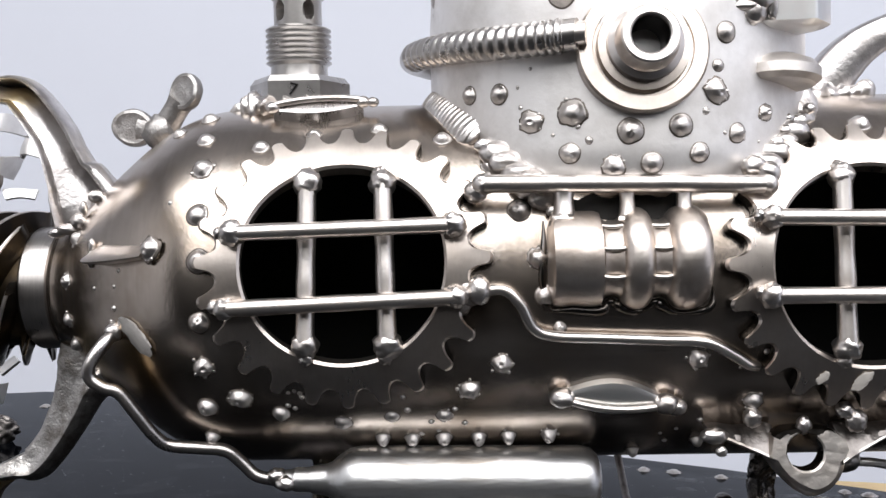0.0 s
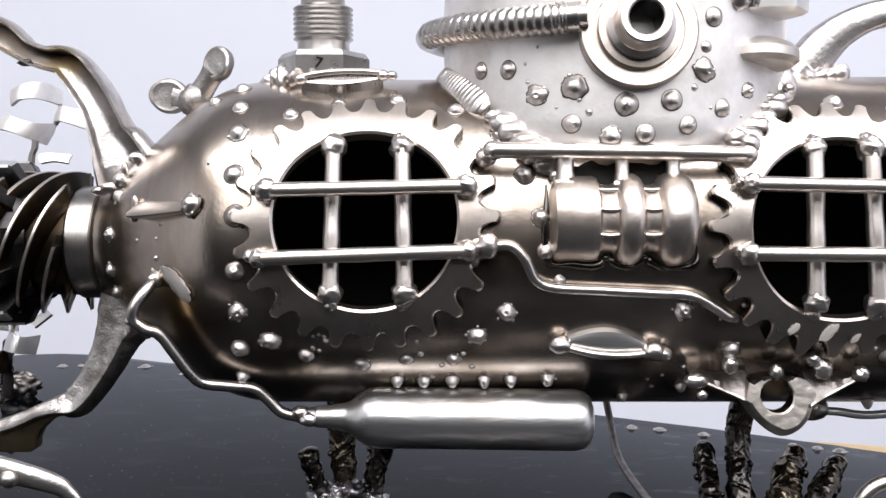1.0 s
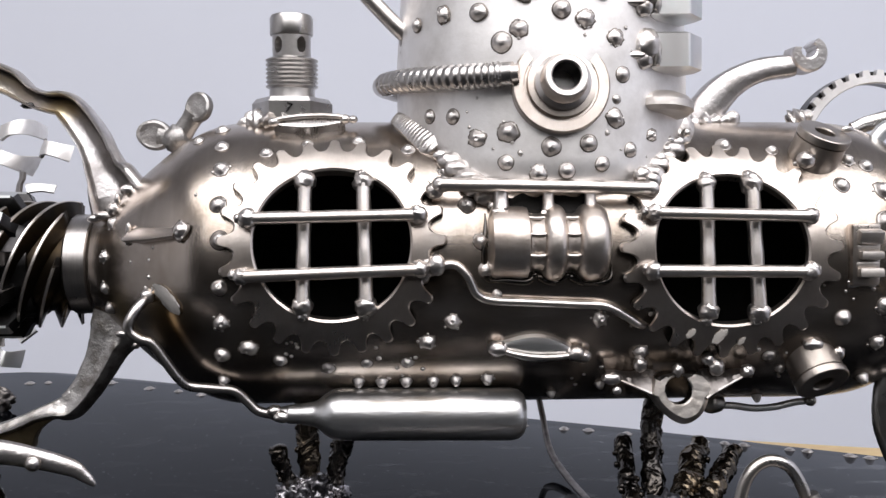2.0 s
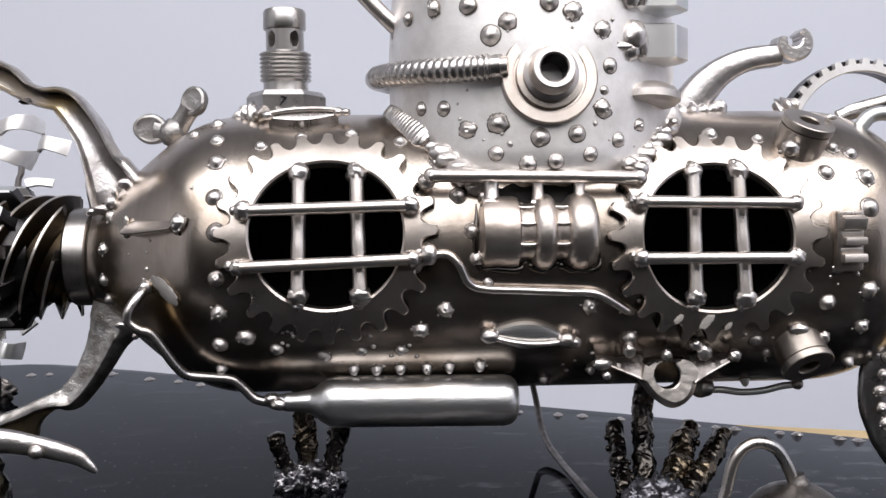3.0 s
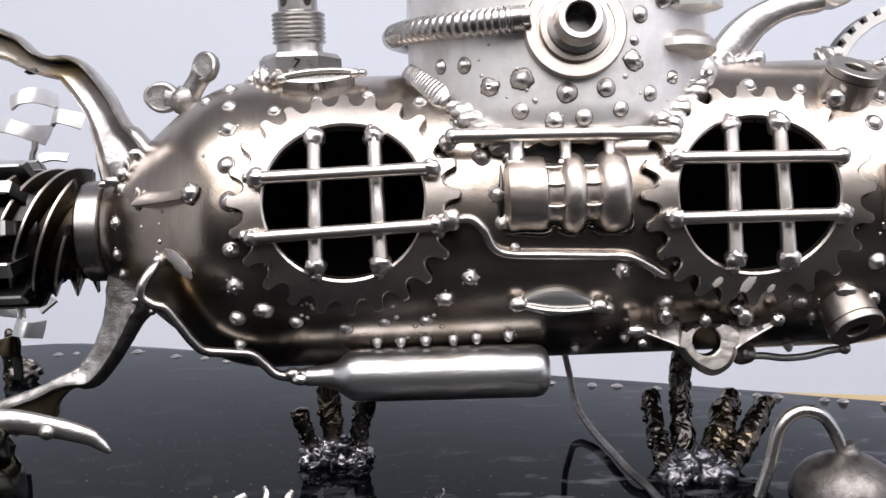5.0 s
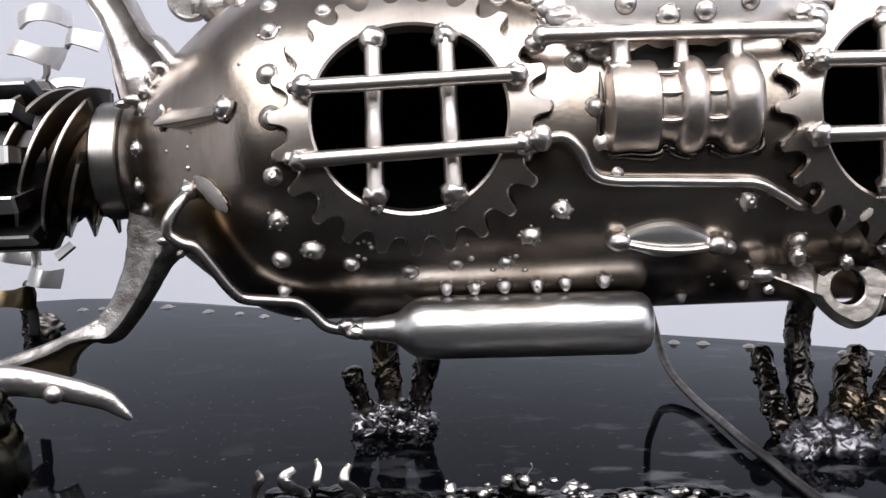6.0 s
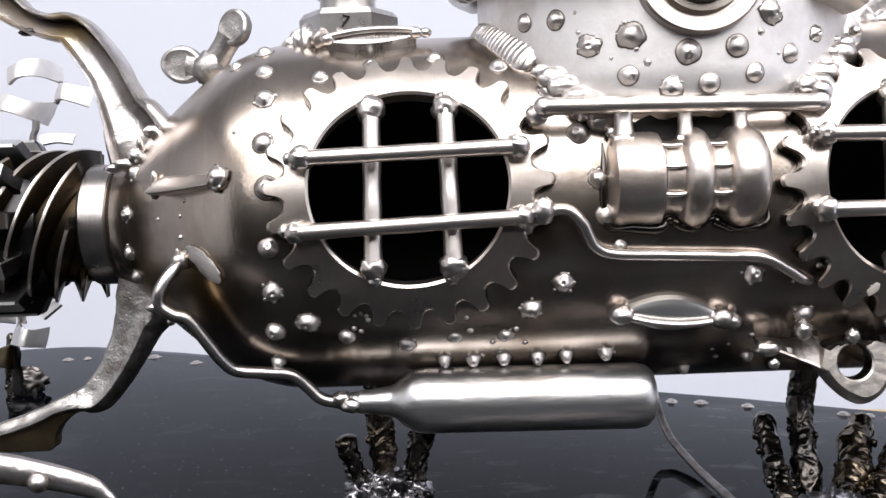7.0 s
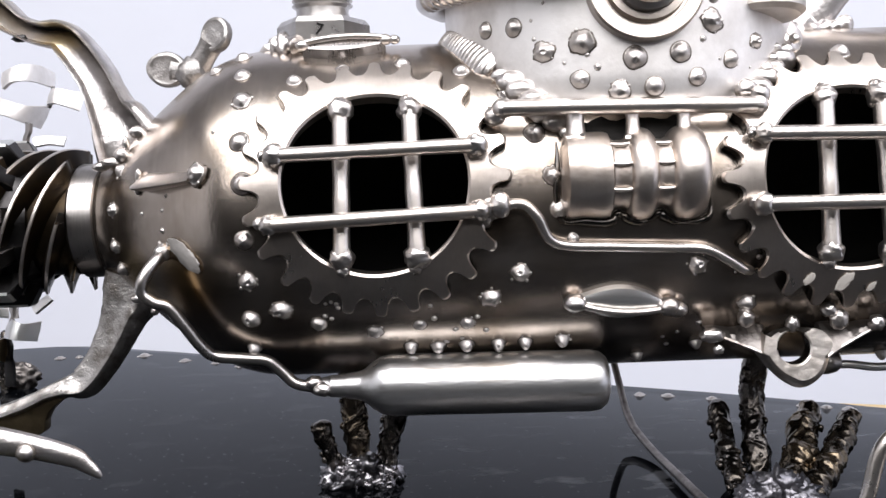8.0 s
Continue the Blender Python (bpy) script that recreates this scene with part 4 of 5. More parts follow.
for _ in range(26):
    x, z = spat.uniform(-0.12, 0.5), spat.uniform(1.16, 1.7)
    rivet(tower, *on_tower(x, z), spat.uniform(0.003, 0.006), None, "spatter_dot")

# hydraulic plug on the back
PX, PY = -0.652, -0.03
plug = part("plug_hex", lathe(bmesh.new(), [(1.295, 0.0), (1.295, 0.118), (1.312, 0.135), (1.372, 0.135), (1.388, 0.122), (1.388, 0)], (PX, PY, 0), (0, 0, 1), 6,
                              up=(1.0, 0.04, 0)), PLUG, sub, "threaded hydraulic plug with a hex collar", 20)
prof = [(1.385, 0.0), (1.385, 0.079), (1.395, 0.077), (1.421, 0.076)]
z = 1.424
while z < 1.512:
    prof += [(z, 0.080), (z + 0.005, 0.088), (z + 0.008, 0.088), (z + 0.013, 0.080)]
    z += 0.0145
prof += [(1.520, 0.074), (1.528, 0.068)]
part("thread", lathe(bmesh.new(), prof + [(1.528, 0)], (PX, PY, 0), (0, 0, 1), 48), PLUG, plug, sharp=25)
bm = bmesh.new()
rows = []
for h, r in [(1.526 + 0.080 * i / 24, 0.0645) for i in range(25)]:
    row = []
    for i in range(200):
        f = 2 * math.pi * i / 200
        q = r
        for c in (-0.92, -2.24, 0.35, 1.63, 2.91):
            df = (f - c + math.pi) % (2 * math.pi) - math.pi
            if (df * r) ** 2 + ((h - 1.565) * 0.66) ** 2 < 0.0168 ** 2:
                q = 0.028
        row.append(bm.verts.new((PX + q * math.cos(f), PY + q * math.sin(f), h)))
    rows.append(row)
skin(bm, rows)
part("cross_drilled_body", bm, PLUG, plug, sharp=30)
part("plug_cap", lathe(bmesh.new(), [(1.600, 0.0), (1.600, 0.066), (1.603, 0.0715), (1.608, 0.073), (1.658, 0.073), (1.668, 0.068), (1.672, 0.058), (1.673, 0.0)], (PX, PY, 0), (0, 0, 1), 56), PLUG, plug, sharp=30)
for a0, a1, r in ((180, 250, 0.028), (262, 300, 0.018), (305, 372, 0.026)):
    bm = bmesh.new()
    bead(bm, [(PX + 0.145 * math.cos(radians(a0 + (a1 - a0) * k / 5)), PY + 0.145 * math.sin(radians(a0 + (a1 - a0) * k / 5)), 1.302 + 0.006 * math.sin(k * 2.1)) for k in range(6)], r, 0.03, a0, 0.6)
    part("plug_weld", bm, WELD, plug)
# the stamped figure on the collar's front flat
stamp = bpy.data.curves.new("stamp", "FONT")
stamp.body, stamp.size, stamp.extrude, stamp.align_x, stamp.align_y = "7", 0.046 * S, 0.0015 * S, "CENTER", "CENTER"
text = bpy.data.objects.new("stamp", stamp)
scene.collection.objects.link(text)
figure = bpy.data.meshes.new_from_object(text.evaluated_get(bpy.context.evaluated_depsgraph_get()))
bpy.data.objects.remove(text)
figure.materials.clear()
figure.materials.append(BLACK)
mark = new("stamped_figure", figure)
mark.matrix_world = Matrix.Translation(Vector((-0.650, PY - 0.1187, 1.347)) * S) @ Euler((radians(90), radians(14), 0)).to_matrix().to_4x4()
mark.parent = plug

# wing nut on the stern dome
wing = part("wing_nut", ball(bmesh.new(), (-1.052, 0.01, 1.258), 0.046, (1.05, 0.9, 1.05), 0.2), CAST_ROUGH, sub, "cast steel wing nut")
for c, to, face, wide in (((-1.128, 0.02, 1.272), (-1.068, 0.01, 1.262), (0.1, 1, 0.05), 1.22), ((-0.970, -0.01, 1.364), (-1.037, 0.01, 1.270), (0.45, 0.88, -0.15), 1.0)):
    bm = lathe(bmesh.new(), [(-0.0155, 0), (-0.015, 0.02), (-0.014, 0.036), (-0.016, 0.042), (-0.012, 0.050), (0, 0.053), (0.012, 0.050), (0.016, 0.042), (0.013, 0.034), (0.013, 0)], (0, 0, 0), face, 40)
    along = (Vector(c) - Vector(to)).normalized()
    for v in bm.verts:
        v.co += along * (v.co.dot(along) * (wide - 1)) + Vector(c) + noise.noise_vector(v.co * 40) * 0.002
    tube(bm, [to, Vector(to).lerp(Vector(c), 0.45), Vector(to).lerp(Vector(c), 0.75)], lambda t: 0.038 - 0.004 * math.sin(t * 3), 14, 4, (0, 1, 0), 0.6)
    part("wing", bm, CAST_ROUGH, wing)

# stern: collar, worm gear and pinion
part("shaft_collar", lathe(bmesh.new(), [(-1.31, 0.0), (-1.31, 0.160), (-1.318, 0.169), (-1.384, 0.170), (-1.392, 0.163), (-1.392, 0.0)][::-1], (0, 0, ZA), (1, 0, 0), 72), GROUND, sub,
     "smooth ground steel collar", 30)


def two_tone(ob, mat, test):
    """Gives the faces that pass the test a second material."""
    ob.data.materials.append(mat)
    for poly in ob.data.polygons:
        if test(poly.center / S):
            poly.material_index = 1


def worm_mesh(x0, x1, pitch, starts, root, tip):
    """A coarse worm whose mesh runs along the threads, so that the crests stay clean."""
    bm = bmesh.new()
    shape = ((0.0, 0.0), (0.16, 0.0), (0.44, 0.95), (0.465, 1.0), (0.565, 1.0), (0.59, 0.95), (0.88, 0.0))
    turns = range(int(x0 / pitch) - 2, int(x1 / pitch) + starts + 3)
    rows = []
    for k in range(121):
        f = 2 * math.pi * k / 120
        row = []
        for m in turns:
            for u, h in shape:
                x = (m + u) * pitch - starts * pitch * k / 120
                r = root + (tip - root) * h * (0.0 if x >= x1 or x <= x0 else 1.0)
                row.append(bm.verts.new((min(max(x, x0), x1), r * math.cos(f), ZA + r * math.sin(f))))
        rows.append(row)
    skin(bm, rows, closed=False, cap=False)
    lathe(bm, [(x0, 0), (x0, root + 0.01), (x1, root + 0.01), (x1, 0)], (0, 0, ZA), (1, 0, 0), 48)
    return bm


worm = part("worm_gear", worm_mesh(-1.66, -1.388, 0.0735, 7, 0.150, 0.216), OILED, sub, "oiled steel worm gear with bright worn crests", 30)
two_tone(worm, ROD, lambda c: math.hypot(c.y, c.z - ZA) > 0.2135)


def pinion(x0, x1, root, tip, teeth):
    bm = bmesh.new()
    shape = ((0.0, 0), (0.20, 0), (0.27, 0.9), (0.30, 1), (0.62, 1), (0.65, 0.9), (0.72, 0))
    rows = []
    for x, q, t in ((x0, 0.0, 0), (x0, 0.96, 0.9), (x0 + 0.01, 1, 1), (x1 - 0.075, 1, 1), (x1 - 0.067, 1, 0.92), (x1 - 0.035, 1, 0.1), (x1, 0.95, 0.0), (x1, 0.0, 0)):
        if q == 0.0:
            v = bm.verts.new((x, 0, ZA))
            rows.append([v] * (teeth * len(shape)))
            continue
        row = []
        for k in range(teeth):
            for u, up in shape:
                f = 2 * math.pi * (k + u - 0.204) / teeth
                r = (root + (tip - root) * up * t) * q
                row.append(bm.verts.new((x, r * math.cos(f), ZA + r * math.sin(f))))
        rows.append(row)
    skin(bm, rows, cap=False)
    return bm


pin = part("pinion", pinion(-1.90, -1.50, 0.182, 0.252, 11), BLACK, sub, "black oxide pinion with worn square teeth", 25)
two_tone(pin, CHROME, lambda c: math.hypot(c.y, c.z - ZA) > 0.246)
part("shaft", lathe(bmesh.new(), [(0, 0), (0, 0.12), (0.6, 0.12), (0.6, 0)], (-2.1, 0, ZA), (1, 0, 0), 32), OILED, sub)


# stern levers: curved forged levers with raised edges round a sunk web
RIM_TOP = ((-1, 0.3), (-1.0, -0.35), (-0.94, -0.75), (-0.84, -0.95), (-0.72, -0.95), (-0.62, -0.70), (-0.56, 0.1), (-0.51, 0.55), (-0.43, 0.6), (-0.33, 0.2), (0.15, -0.25),
           (0.62, -0.62), (0.72, -0.52), (0.78, -0.80), (0.88, -0.92), (0.98, -0.65), (1.0, 0.3), (0.8, 0.9), (-0.8, 0.9))
RIM_LOW = ((-1, 0.3), (-0.98, -0.05), (-0.85, -0.22), (-0.6, -0.30), (-0.2, -0.48), (0.1, -0.68), (0.28, -0.90), (0.36, -1.0), (0.44, -0.95), (0.60, -0.6), (0.95, -0.1), (1.0, 0.2), (0.9, 0.9), (-0.8, 0.9))


def lever(name, pts, half, depth, mat, label, profile, coarse, y=-0.10):
    """pts: the middle line, as (x, z); half: half widths along it."""
    line = spline([(x, y, z) for x, z in pts], 10)
    width = np.interp(np.linspace(0, 1, len(line)), np.linspace(0, 1, len(half)), half)
    bm = bmesh.new()
    rows = []
    for i, p in enumerate(line):
        t = (line[min(i + 1, len(line) - 1)] - line[max(i - 1, 0)]).normalized()
        c = t.cross(Vector((0, 1, 0)))
        row = []
        for a, d in profile:
            q = p + c * (a * width[i]) + Vector((0, d * depth, 0))
            row.append(bm.verts.new(q + noise.noise_vector(q * 12) * 0.0018 + noise.noise_vector(q * 45) * coarse))
        rows.append(row)
    skin(bm, rows)
    ob = part(name, bm, mat, sub, label, 50)
    return ob


up = lever("upper_stern_frame", [(-1.205, 1.04), (-1.238, 1.115), (-1.256, 1.149), (-1.276, 1.202), (-1.296, 1.249), (-1.329, 1.301), (-1.362, 1.343), (-1.393, 1.365), (-1.442, 1.37), (-1.501, 1.393),
                                 (-1.552, 1.431), (-1.593, 1.449), (-1.70, 1.49), (-1.82, 1.50)],
           (0.105, 0.082, 0.066, 0.056, 0.054, 0.052, 0.049, 0.043, 0.035, 0.034, 0.044, 0.047, 0.042, 0.038), 0.050, LEVER, "bright forged steel lever curving up from the stern", RIM_TOP, 0.0008)
low = lever("lower_stern_frame", [(-1.222, 0.66), (-1.242, 0.605), (-1.262, 0.562), (-1.290, 0.502), (-1.336, 0.424), (-1.392, 0.362), (-1.440, 0.350), (-1.495, 0.335), (-1.573, 0.302), (-1.705, 0.262), (-1.85, 0.215)],
            (0.094, 0.088, 0.070, 0.058, 0.051, 0.048, 0.032, 0.023, 0.022, 0.020, 0.02), 0.036, IRON, "rough dark forged steel lever curving down from the stern", RIM_LOW, 0.0014)
bm = bmesh.new()
web = bm.faces.new([bm.verts.new((x, -0.105, z)) for x, z in ((-1.75, 0.243), (-1.63, 0.272), (-1.56, 0.296), (-1.464, 0.325), (-1.440, 0.322), (-1.478, 0.300), (-1.502, 0.278), (-1.515, 0.252), (-1.518, 0.222), (-1.535, 0.210), (-1.62, 0.21), (-1.75, 0.21))])
for v in bmesh.ops.extrude_face_region(bm, geom=[web])["geom"]:
    if isinstance(v, bmesh.types.BMVert):
        v.co.y += 0.05
bmesh.ops.bevel(bm, geom=list(bm.edges), offset=0.005, segments=2, affect="EDGES", profile=0.5)
part("lever_web", bm, HEATED, low, "heat-browned web under the lever")
# black ball standing for the shade in a notch; nothing is cut
part("notch", ball(bmesh.new(), (-1.496, -0.12, 1.358), 0.016, (1.6, 1, 0.7), 0.3), BLACK, up)
drops(up, [((x, y + 0.01, z), r * 0.8, sq, 0.6, x * 17) for x, y, z, r, sq in ((-1.288, -0.15, 0.988, 0.021, (1.5, 0.8, 0.8)), (-1.252, -0.165, 0.998, 0.024, (1.6, 0.8, 0.75)), (-1.218, -0.175, 1.018, 0.022, (1.2, 0.8, 1.2)),
                                                                  (-1.185, -0.175, 1.010, 0.020, (1.0, 0.8, 1.3)), (-1.206, -0.17, 1.050, 0.016, (0.8, 0.8, 1.6)), (-1.178, -0.15, 1.082, 0.022, (1.3, 0.8, 1.0)))])
drops(low, [((-1.20, -0.15, 0.61), 0.016, (1.6, 0.8, 0.8), 0.5, 4), ((-1.16, -0.14, 0.57), 0.012, (1, 0.8, 1), 0.5, 6)])

# bent fan of plated sheet strips far behind the pinion
FAN_Y = 0.6


def leaf(name, rows, bend, mat, parent):
    """One strip of the fan. bend: how far each row stands back."""
    n = len(rows)
    top = spline([(a, FAN_Y + bend[i], b) for i, (a, b, _, _) in enumerate(rows)], 7)
    low = spline([(a, FAN_Y + bend[i] - 0.02, b) for i, (_, _, a, b) in enumerate(rows)], 7)
    bm = bmesh.new()
    loops = []
    for i, (p, q) in enumerate(zip(top, low)):
        k0, k1 = max(i - 1, 0), min(i + 1, len(top) - 1)
        way = (top[k1] - top[k0]).normalized()
        back = way.cross((q - p).normalized())
        back = back if back.y > 0 else -back
        loops.append([bm.verts.new(v) for v in (p, p.lerp(q, 0.5) - back * 0.004, q, q + back * 0.012, p.lerp(q, 0.5) + back * 0.009, p + back * 0.012)])
    skin(bm, loops)
    return part(name, bm, mat, parent, sharp=40)


# stems take a darker steel than most leaves, painting their shaded side
fan = leaf("propeller_fan", [(-1.822, 1.176, -1.798, 1.168), (-1.826, 1.141, -1.802, 1.14), (-1.839, 1.102, -1.815, 1.101), (-1.86, 0.95, -1.82, 0.95), (-1.86, 0.75, -1.82, 0.75)], (0, 0, 0, 0, 0), GROUND, sub)
fan["label"] = "far fan of bent plated strips"
for rows, bend, mat in (([(-1.893, 1.355, -1.888, 1.295), (-1.84, 1.37, -1.845, 1.314), (-1.799, 1.379, -1.804, 1.32), (-1.77, 1.38, -1.772, 1.317), (-1.752, 1.362, -1.747, 1.305)], (0.0, -0.03, -0.02, 0.03, 0.12), TOWER),
                        ([(-1.747, 1.302, -1.762, 1.241), (-1.709, 1.295, -1.722, 1.242), (-1.67, 1.286, -1.682, 1.231), (-1.622, 1.277, -1.637, 1.212)], (0.07, 0.03, 0.03, 0.06), TOWER),
                        ([(-1.912, 1.271, -1.941, 1.213), (-1.874, 1.254, -1.895, 1.206), (-1.835, 1.24, -1.856, 1.191), (-1.799, 1.233, -1.825, 1.171), (-1.771, 1.237, -1.806, 1.154)], (0.0, -0.03, -0.02, 0.02, 0.11), TOWER),
                        ([(-1.762, 1.313, -1.747, 1.31), (-1.755, 1.288, -1.741, 1.283), (-1.76, 1.263, -1.748, 1.255), (-1.78, 1.237, -1.766, 1.23)], (0.10, 0.08, 0.08, 0.09), GROUND),
                        ([(-1.803, 1.122, -1.784, 1.087), (-1.748, 1.124, -1.734, 1.094), (-1.677, 1.117, -1.682, 1.087)], (0, 0, 0), TOWER),
                        ([(-1.847, 0.503, -1.828, 0.48), (-1.818, 0.525, -1.793, 0.506), (-1.788, 0.545, -1.763, 0.529)], (0, 0, 0), CHROME),
                        ([(-1.952, 0.462, -1.974, 0.386), (-1.914, 0.449, -1.928, 0.388), (-1.873, 0.441, -1.887, 0.381), (-1.832, 0.442, -1.845, 0.37)], (0.05, 0.0, 0.0, 0.04), CHROME),
                        ([(-1.985, 0.60, -1.921, 0.60), (-1.975, 0.518, -1.921, 0.516), (-1.956, 0.489, -1.915, 0.461), (-1.951, 0.462, -1.94, 0.455), (-1.96, 0.426, -1.95, 0.422), (-1.975, 0.388, -1.962, 0.387)], (0.06, 0.06, 0.05, 0.05, 0.05, 0.05), GROUND),
                        ([(-2.16, 0.37, -2.16, 0.32), (-2.097, 0.373, -2.101, 0.323), (-2.046, 0.379, -2.051, 0.323), (-2.004, 0.378, -2.01, 0.317), (-1.963, 0.387, -1.98, 0.292)], (0.02, -0.02, -0.02, 0.0, 0.06), HEATED),
                        ([(-1.975, 0.388, -1.957, 0.385), (-1.969, 0.356, -1.946, 0.355), (-1.971, 0.322, -1.951, 0.317), (-1.988, 0.285, -1.948, 0.284), (-1.99, 0.2, -1.95, 0.2)], (0.05, 0.04, 0.04, 0.05, 0.05), BLACK),
                        ([(-2.064, 0.557, -2.070, 0.496), (-2.01, 0.548, -2.015, 0.48), (-1.951, 0.525, -1.943, 0.462)], (0, 0, 0.04), CHROME)):
    leaf("strip", rows, bend, mat, fan)
part("fan_hub", tube(bmesh.new(), [(-1.90, 0.66, ZA), (-1.90, 0.40, ZA), (-1.90, 0.0, ZA)], 0.13, 24), BLACK, fan)

# curved spanner behind the tower
FLAT_BAR = ((-1, 0.9), (-1.0, -0.5), (-0.9, -0.8), (-0.72, -0.95), (0.0, -1.0), (0.72, -0.85), (0.9, -0.6), (1.0, -0.2), (1.0, 0.9))
spanner = lever("curved_spanner", [(0.733, 1.25), (0.753, 1.290), (0.803, 1.376), (0.878, 1.451), (0.978, 1.497), (1.095, 1.514)], (0.082, 0.076, 0.060, 0.050, 0.042, 0.038), 0.036, LEVER,
                "curved open-ended spanner welded on the deck", FLAT_BAR, 0.001, 0.02)
bm = bmesh.new()
rows = []
for i in range(41):
    f = radians(158 + 262 * i / 40)
    c = Vector((1.142, 0.02, 1.550))
    tip = 1 - 0.35 * max(abs(i / 20 - 1) - 0.8, 0) / 0.2
    notch = Vector((-0.004, 0, 0.012))
    a, b = Vector((math.cos(f), 0, math.sin(f))) * 0.064 * (0.9 + 0.1 * tip), notch + Vector((math.cos(f), 0, math.sin(f))) * (0.026 + 0.003 * (i % 4 == 0) * (i < 12 or i > 28))
    rows.append([bm.verts.new(c + v) for v in (b + Vector((0, -0.042, 0)), b.lerp(a, 0.12) + Vector((0, -0.046, 0)), b.lerp(a, 0.85) + Vector((0, -0.046, 0)), a + Vector((0, -0.038, 0)),
                                               a + Vector((0, 0.038, 0)), b + Vector((0, 0.042, 0)))])
skin(bm, rows)
part("jaw", bm, LEVER, spanner, sharp=25)
bm = bmesh.new()
bead(bm, [(0.70, -0.03, 1.300), (0.758, -0.06, 1.306), (0.818, -0.05, 1.310), (0.863, -0.02, 1.315)], 0.026, 0.03, 41, 0.5)
part("end_weld", bm, WELD, spanner)
drops(spanner, [((0.858, -0.045, 1.318), 0.026, (1.1, 0.8, 1.2), 0.6, 4)])

# toothed ring and levers on the bow deck
bm = bmesh.new()
rows = []
for i in range(281):
    f = radians(195 - 210 * i / 280)
    out = 0.305 if (i % 14) in (0, 1, 2, 3, 4, 5, 6) else 0.284
    rows.append([bm.verts.new((1.474 + r * math.cos(f), 0.2 + y, 1.216 + r * math.sin(f))) for r, y in ((0.256, -0.042), (0.259, -0.045), (0.283, -0.045), (out, -0.045), (out, -0.018), (0.256, -0.018))])
skin(bm, rows)
ring_gear = part("toothed_ring", bm, TOWER, sub, "toothed starter ring standing on the bow deck", 25)
bm = bmesh.new()
rows = []
for i in range(71):
    f = radians(195 - 210 * i / 70)
    rows.append([bm.verts.new((1.474 + r * math.cos(f), 0.2 + y, 1.216 + r * math.sin(f))) for r, y in ((0.259, -0.016), (0.301, -0.016), (0.301, 0.05), (0.259, 0.05))])
skin(bm, rows)
part("back_flange", bm, BLACK, ring_gear, "dark flange behind the teeth", 25)
bm = bmesh.new()
bead(bm, [(1.165, 0.17, 1.33), (1.185, 0.15, 1.345), (1.205, 0.17, 1.35)], 0.03, 0.03, 43, 0.5)
part("end_weld", bm, WELD, ring_gear)
bm = bmesh.new()
tube(bm, [(1.29, -0.03, 1.285), (1.36, -0.03, 1.31), (1.46, -0.03, 1.335), (1.60, -0.03, 1.375)], lambda t: 0.026 + 0.006 * t, 14, 6, (0, 1, 0), 0.6, 0.08)
part("bow_lever", bm, CAST, sub, "forged lever on the bow deck")
bm = bmesh.new()
tube(bm, [(1.30, -0.16, 1.235), (1.345, -0.16, 1.28), (1.41, -0.16, 1.285), (1.46, -0.16, 1.245), (1.485, -0.16, 1.18), (1.475, -0.16, 1.10)], 0.026, 16, 8, (0, 1, 0), 0.9)
part("bow_hook", bm, CHROME, sub, "plated hook ring on the bow")

# grooved rollers: (foot, axis, weld drops where they sit on the hull)
for o, d, h, welds in (((1.016, -0.315, 1.153), (0.20, -0.48, 0.855), 0.115, (((0.957, -0.415, 1.161), 0.027, (1.05, 0.9, 0.95)), ((0.935, -0.40, 1.150), 0.010, (1.2, 0.8, 0.8)), ((1.125, -0.335, 1.262), 0.014, (1.3, 0.8, 0.8)))),
                       ((0.998, -0.354, 0.554), (0.17, -0.66, -0.73), 0.115, (((0.985, -0.425, 0.592), 0.026, (1.25, 0.7, 0.75)), ((0.989, -0.415, 0.612), 0.016, (0.8, 0.7, 1.1)), ((1.078, -0.395, 0.560), 0.023, (0.85, 0.9, 1.15))))):
    r = 0.083
    bm = lathe(bmesh.new(), [(0, 0), (0, r * 0.96), (h - 0.030, r * 0.96), (h - 0.0285, r * 0.90), (h - 0.024, r * 0.90), (h - 0.0225, r), (h - 0.006, r), (h - 0.002, r * 0.985), (h, r * 0.95),
                             (h, r * 0.42), (h - 0.004, r * 0.385), (h - 0.06, r * 0.37), (h - 0.06, 0)], o, d, 64)
    roller = part("grooved_roller", bm, TURNED, sub, "grooved dark steel roller with a bored end", 30)
    drops(roller, [(p, q, sq, 0.7, p[0] * 20) for p, q, sq in welds])

# ribbed block on the bow
bm = bmesh.new()
block(bm, (1.113, -0.462, 0.872), (0.088, 0.07, 0.19), None, 0.012)
rib = part("ribbed_block", bm, GEAR, sub, "ribbed steel nut block on the bow")
for x, y, z, size, lean in ((1.121, -0.495, 0.930, (0.074, 0.045, 0.040), 0.35), (1.117, -0.483, 0.896, (0.073, 0.03, 0.020), -0.1), (1.124, -0.497, 0.872, (0.070, 0.042, 0.025), 0.0),
                            (1.115, -0.483, 0.845, (0.073, 0.03, 0.019), -0.1), (1.123, -0.497, 0.818, (0.075, 0.042, 0.028), -0.1)):
    bm = bmesh.new()
    block(bm, (x, y, z), size, Euler((lean, 0, 0)), 0.007)
    part("rib", bm, SATIN, rib)
drops(rib, [((1.085, -0.465, 0.785), 0.022, (1.3, 0.8, 0.8), 0.8, 3), ((1.140, -0.462, 0.779), 0.02, (1.4, 0.8, 0.7), 0.8, 6)])

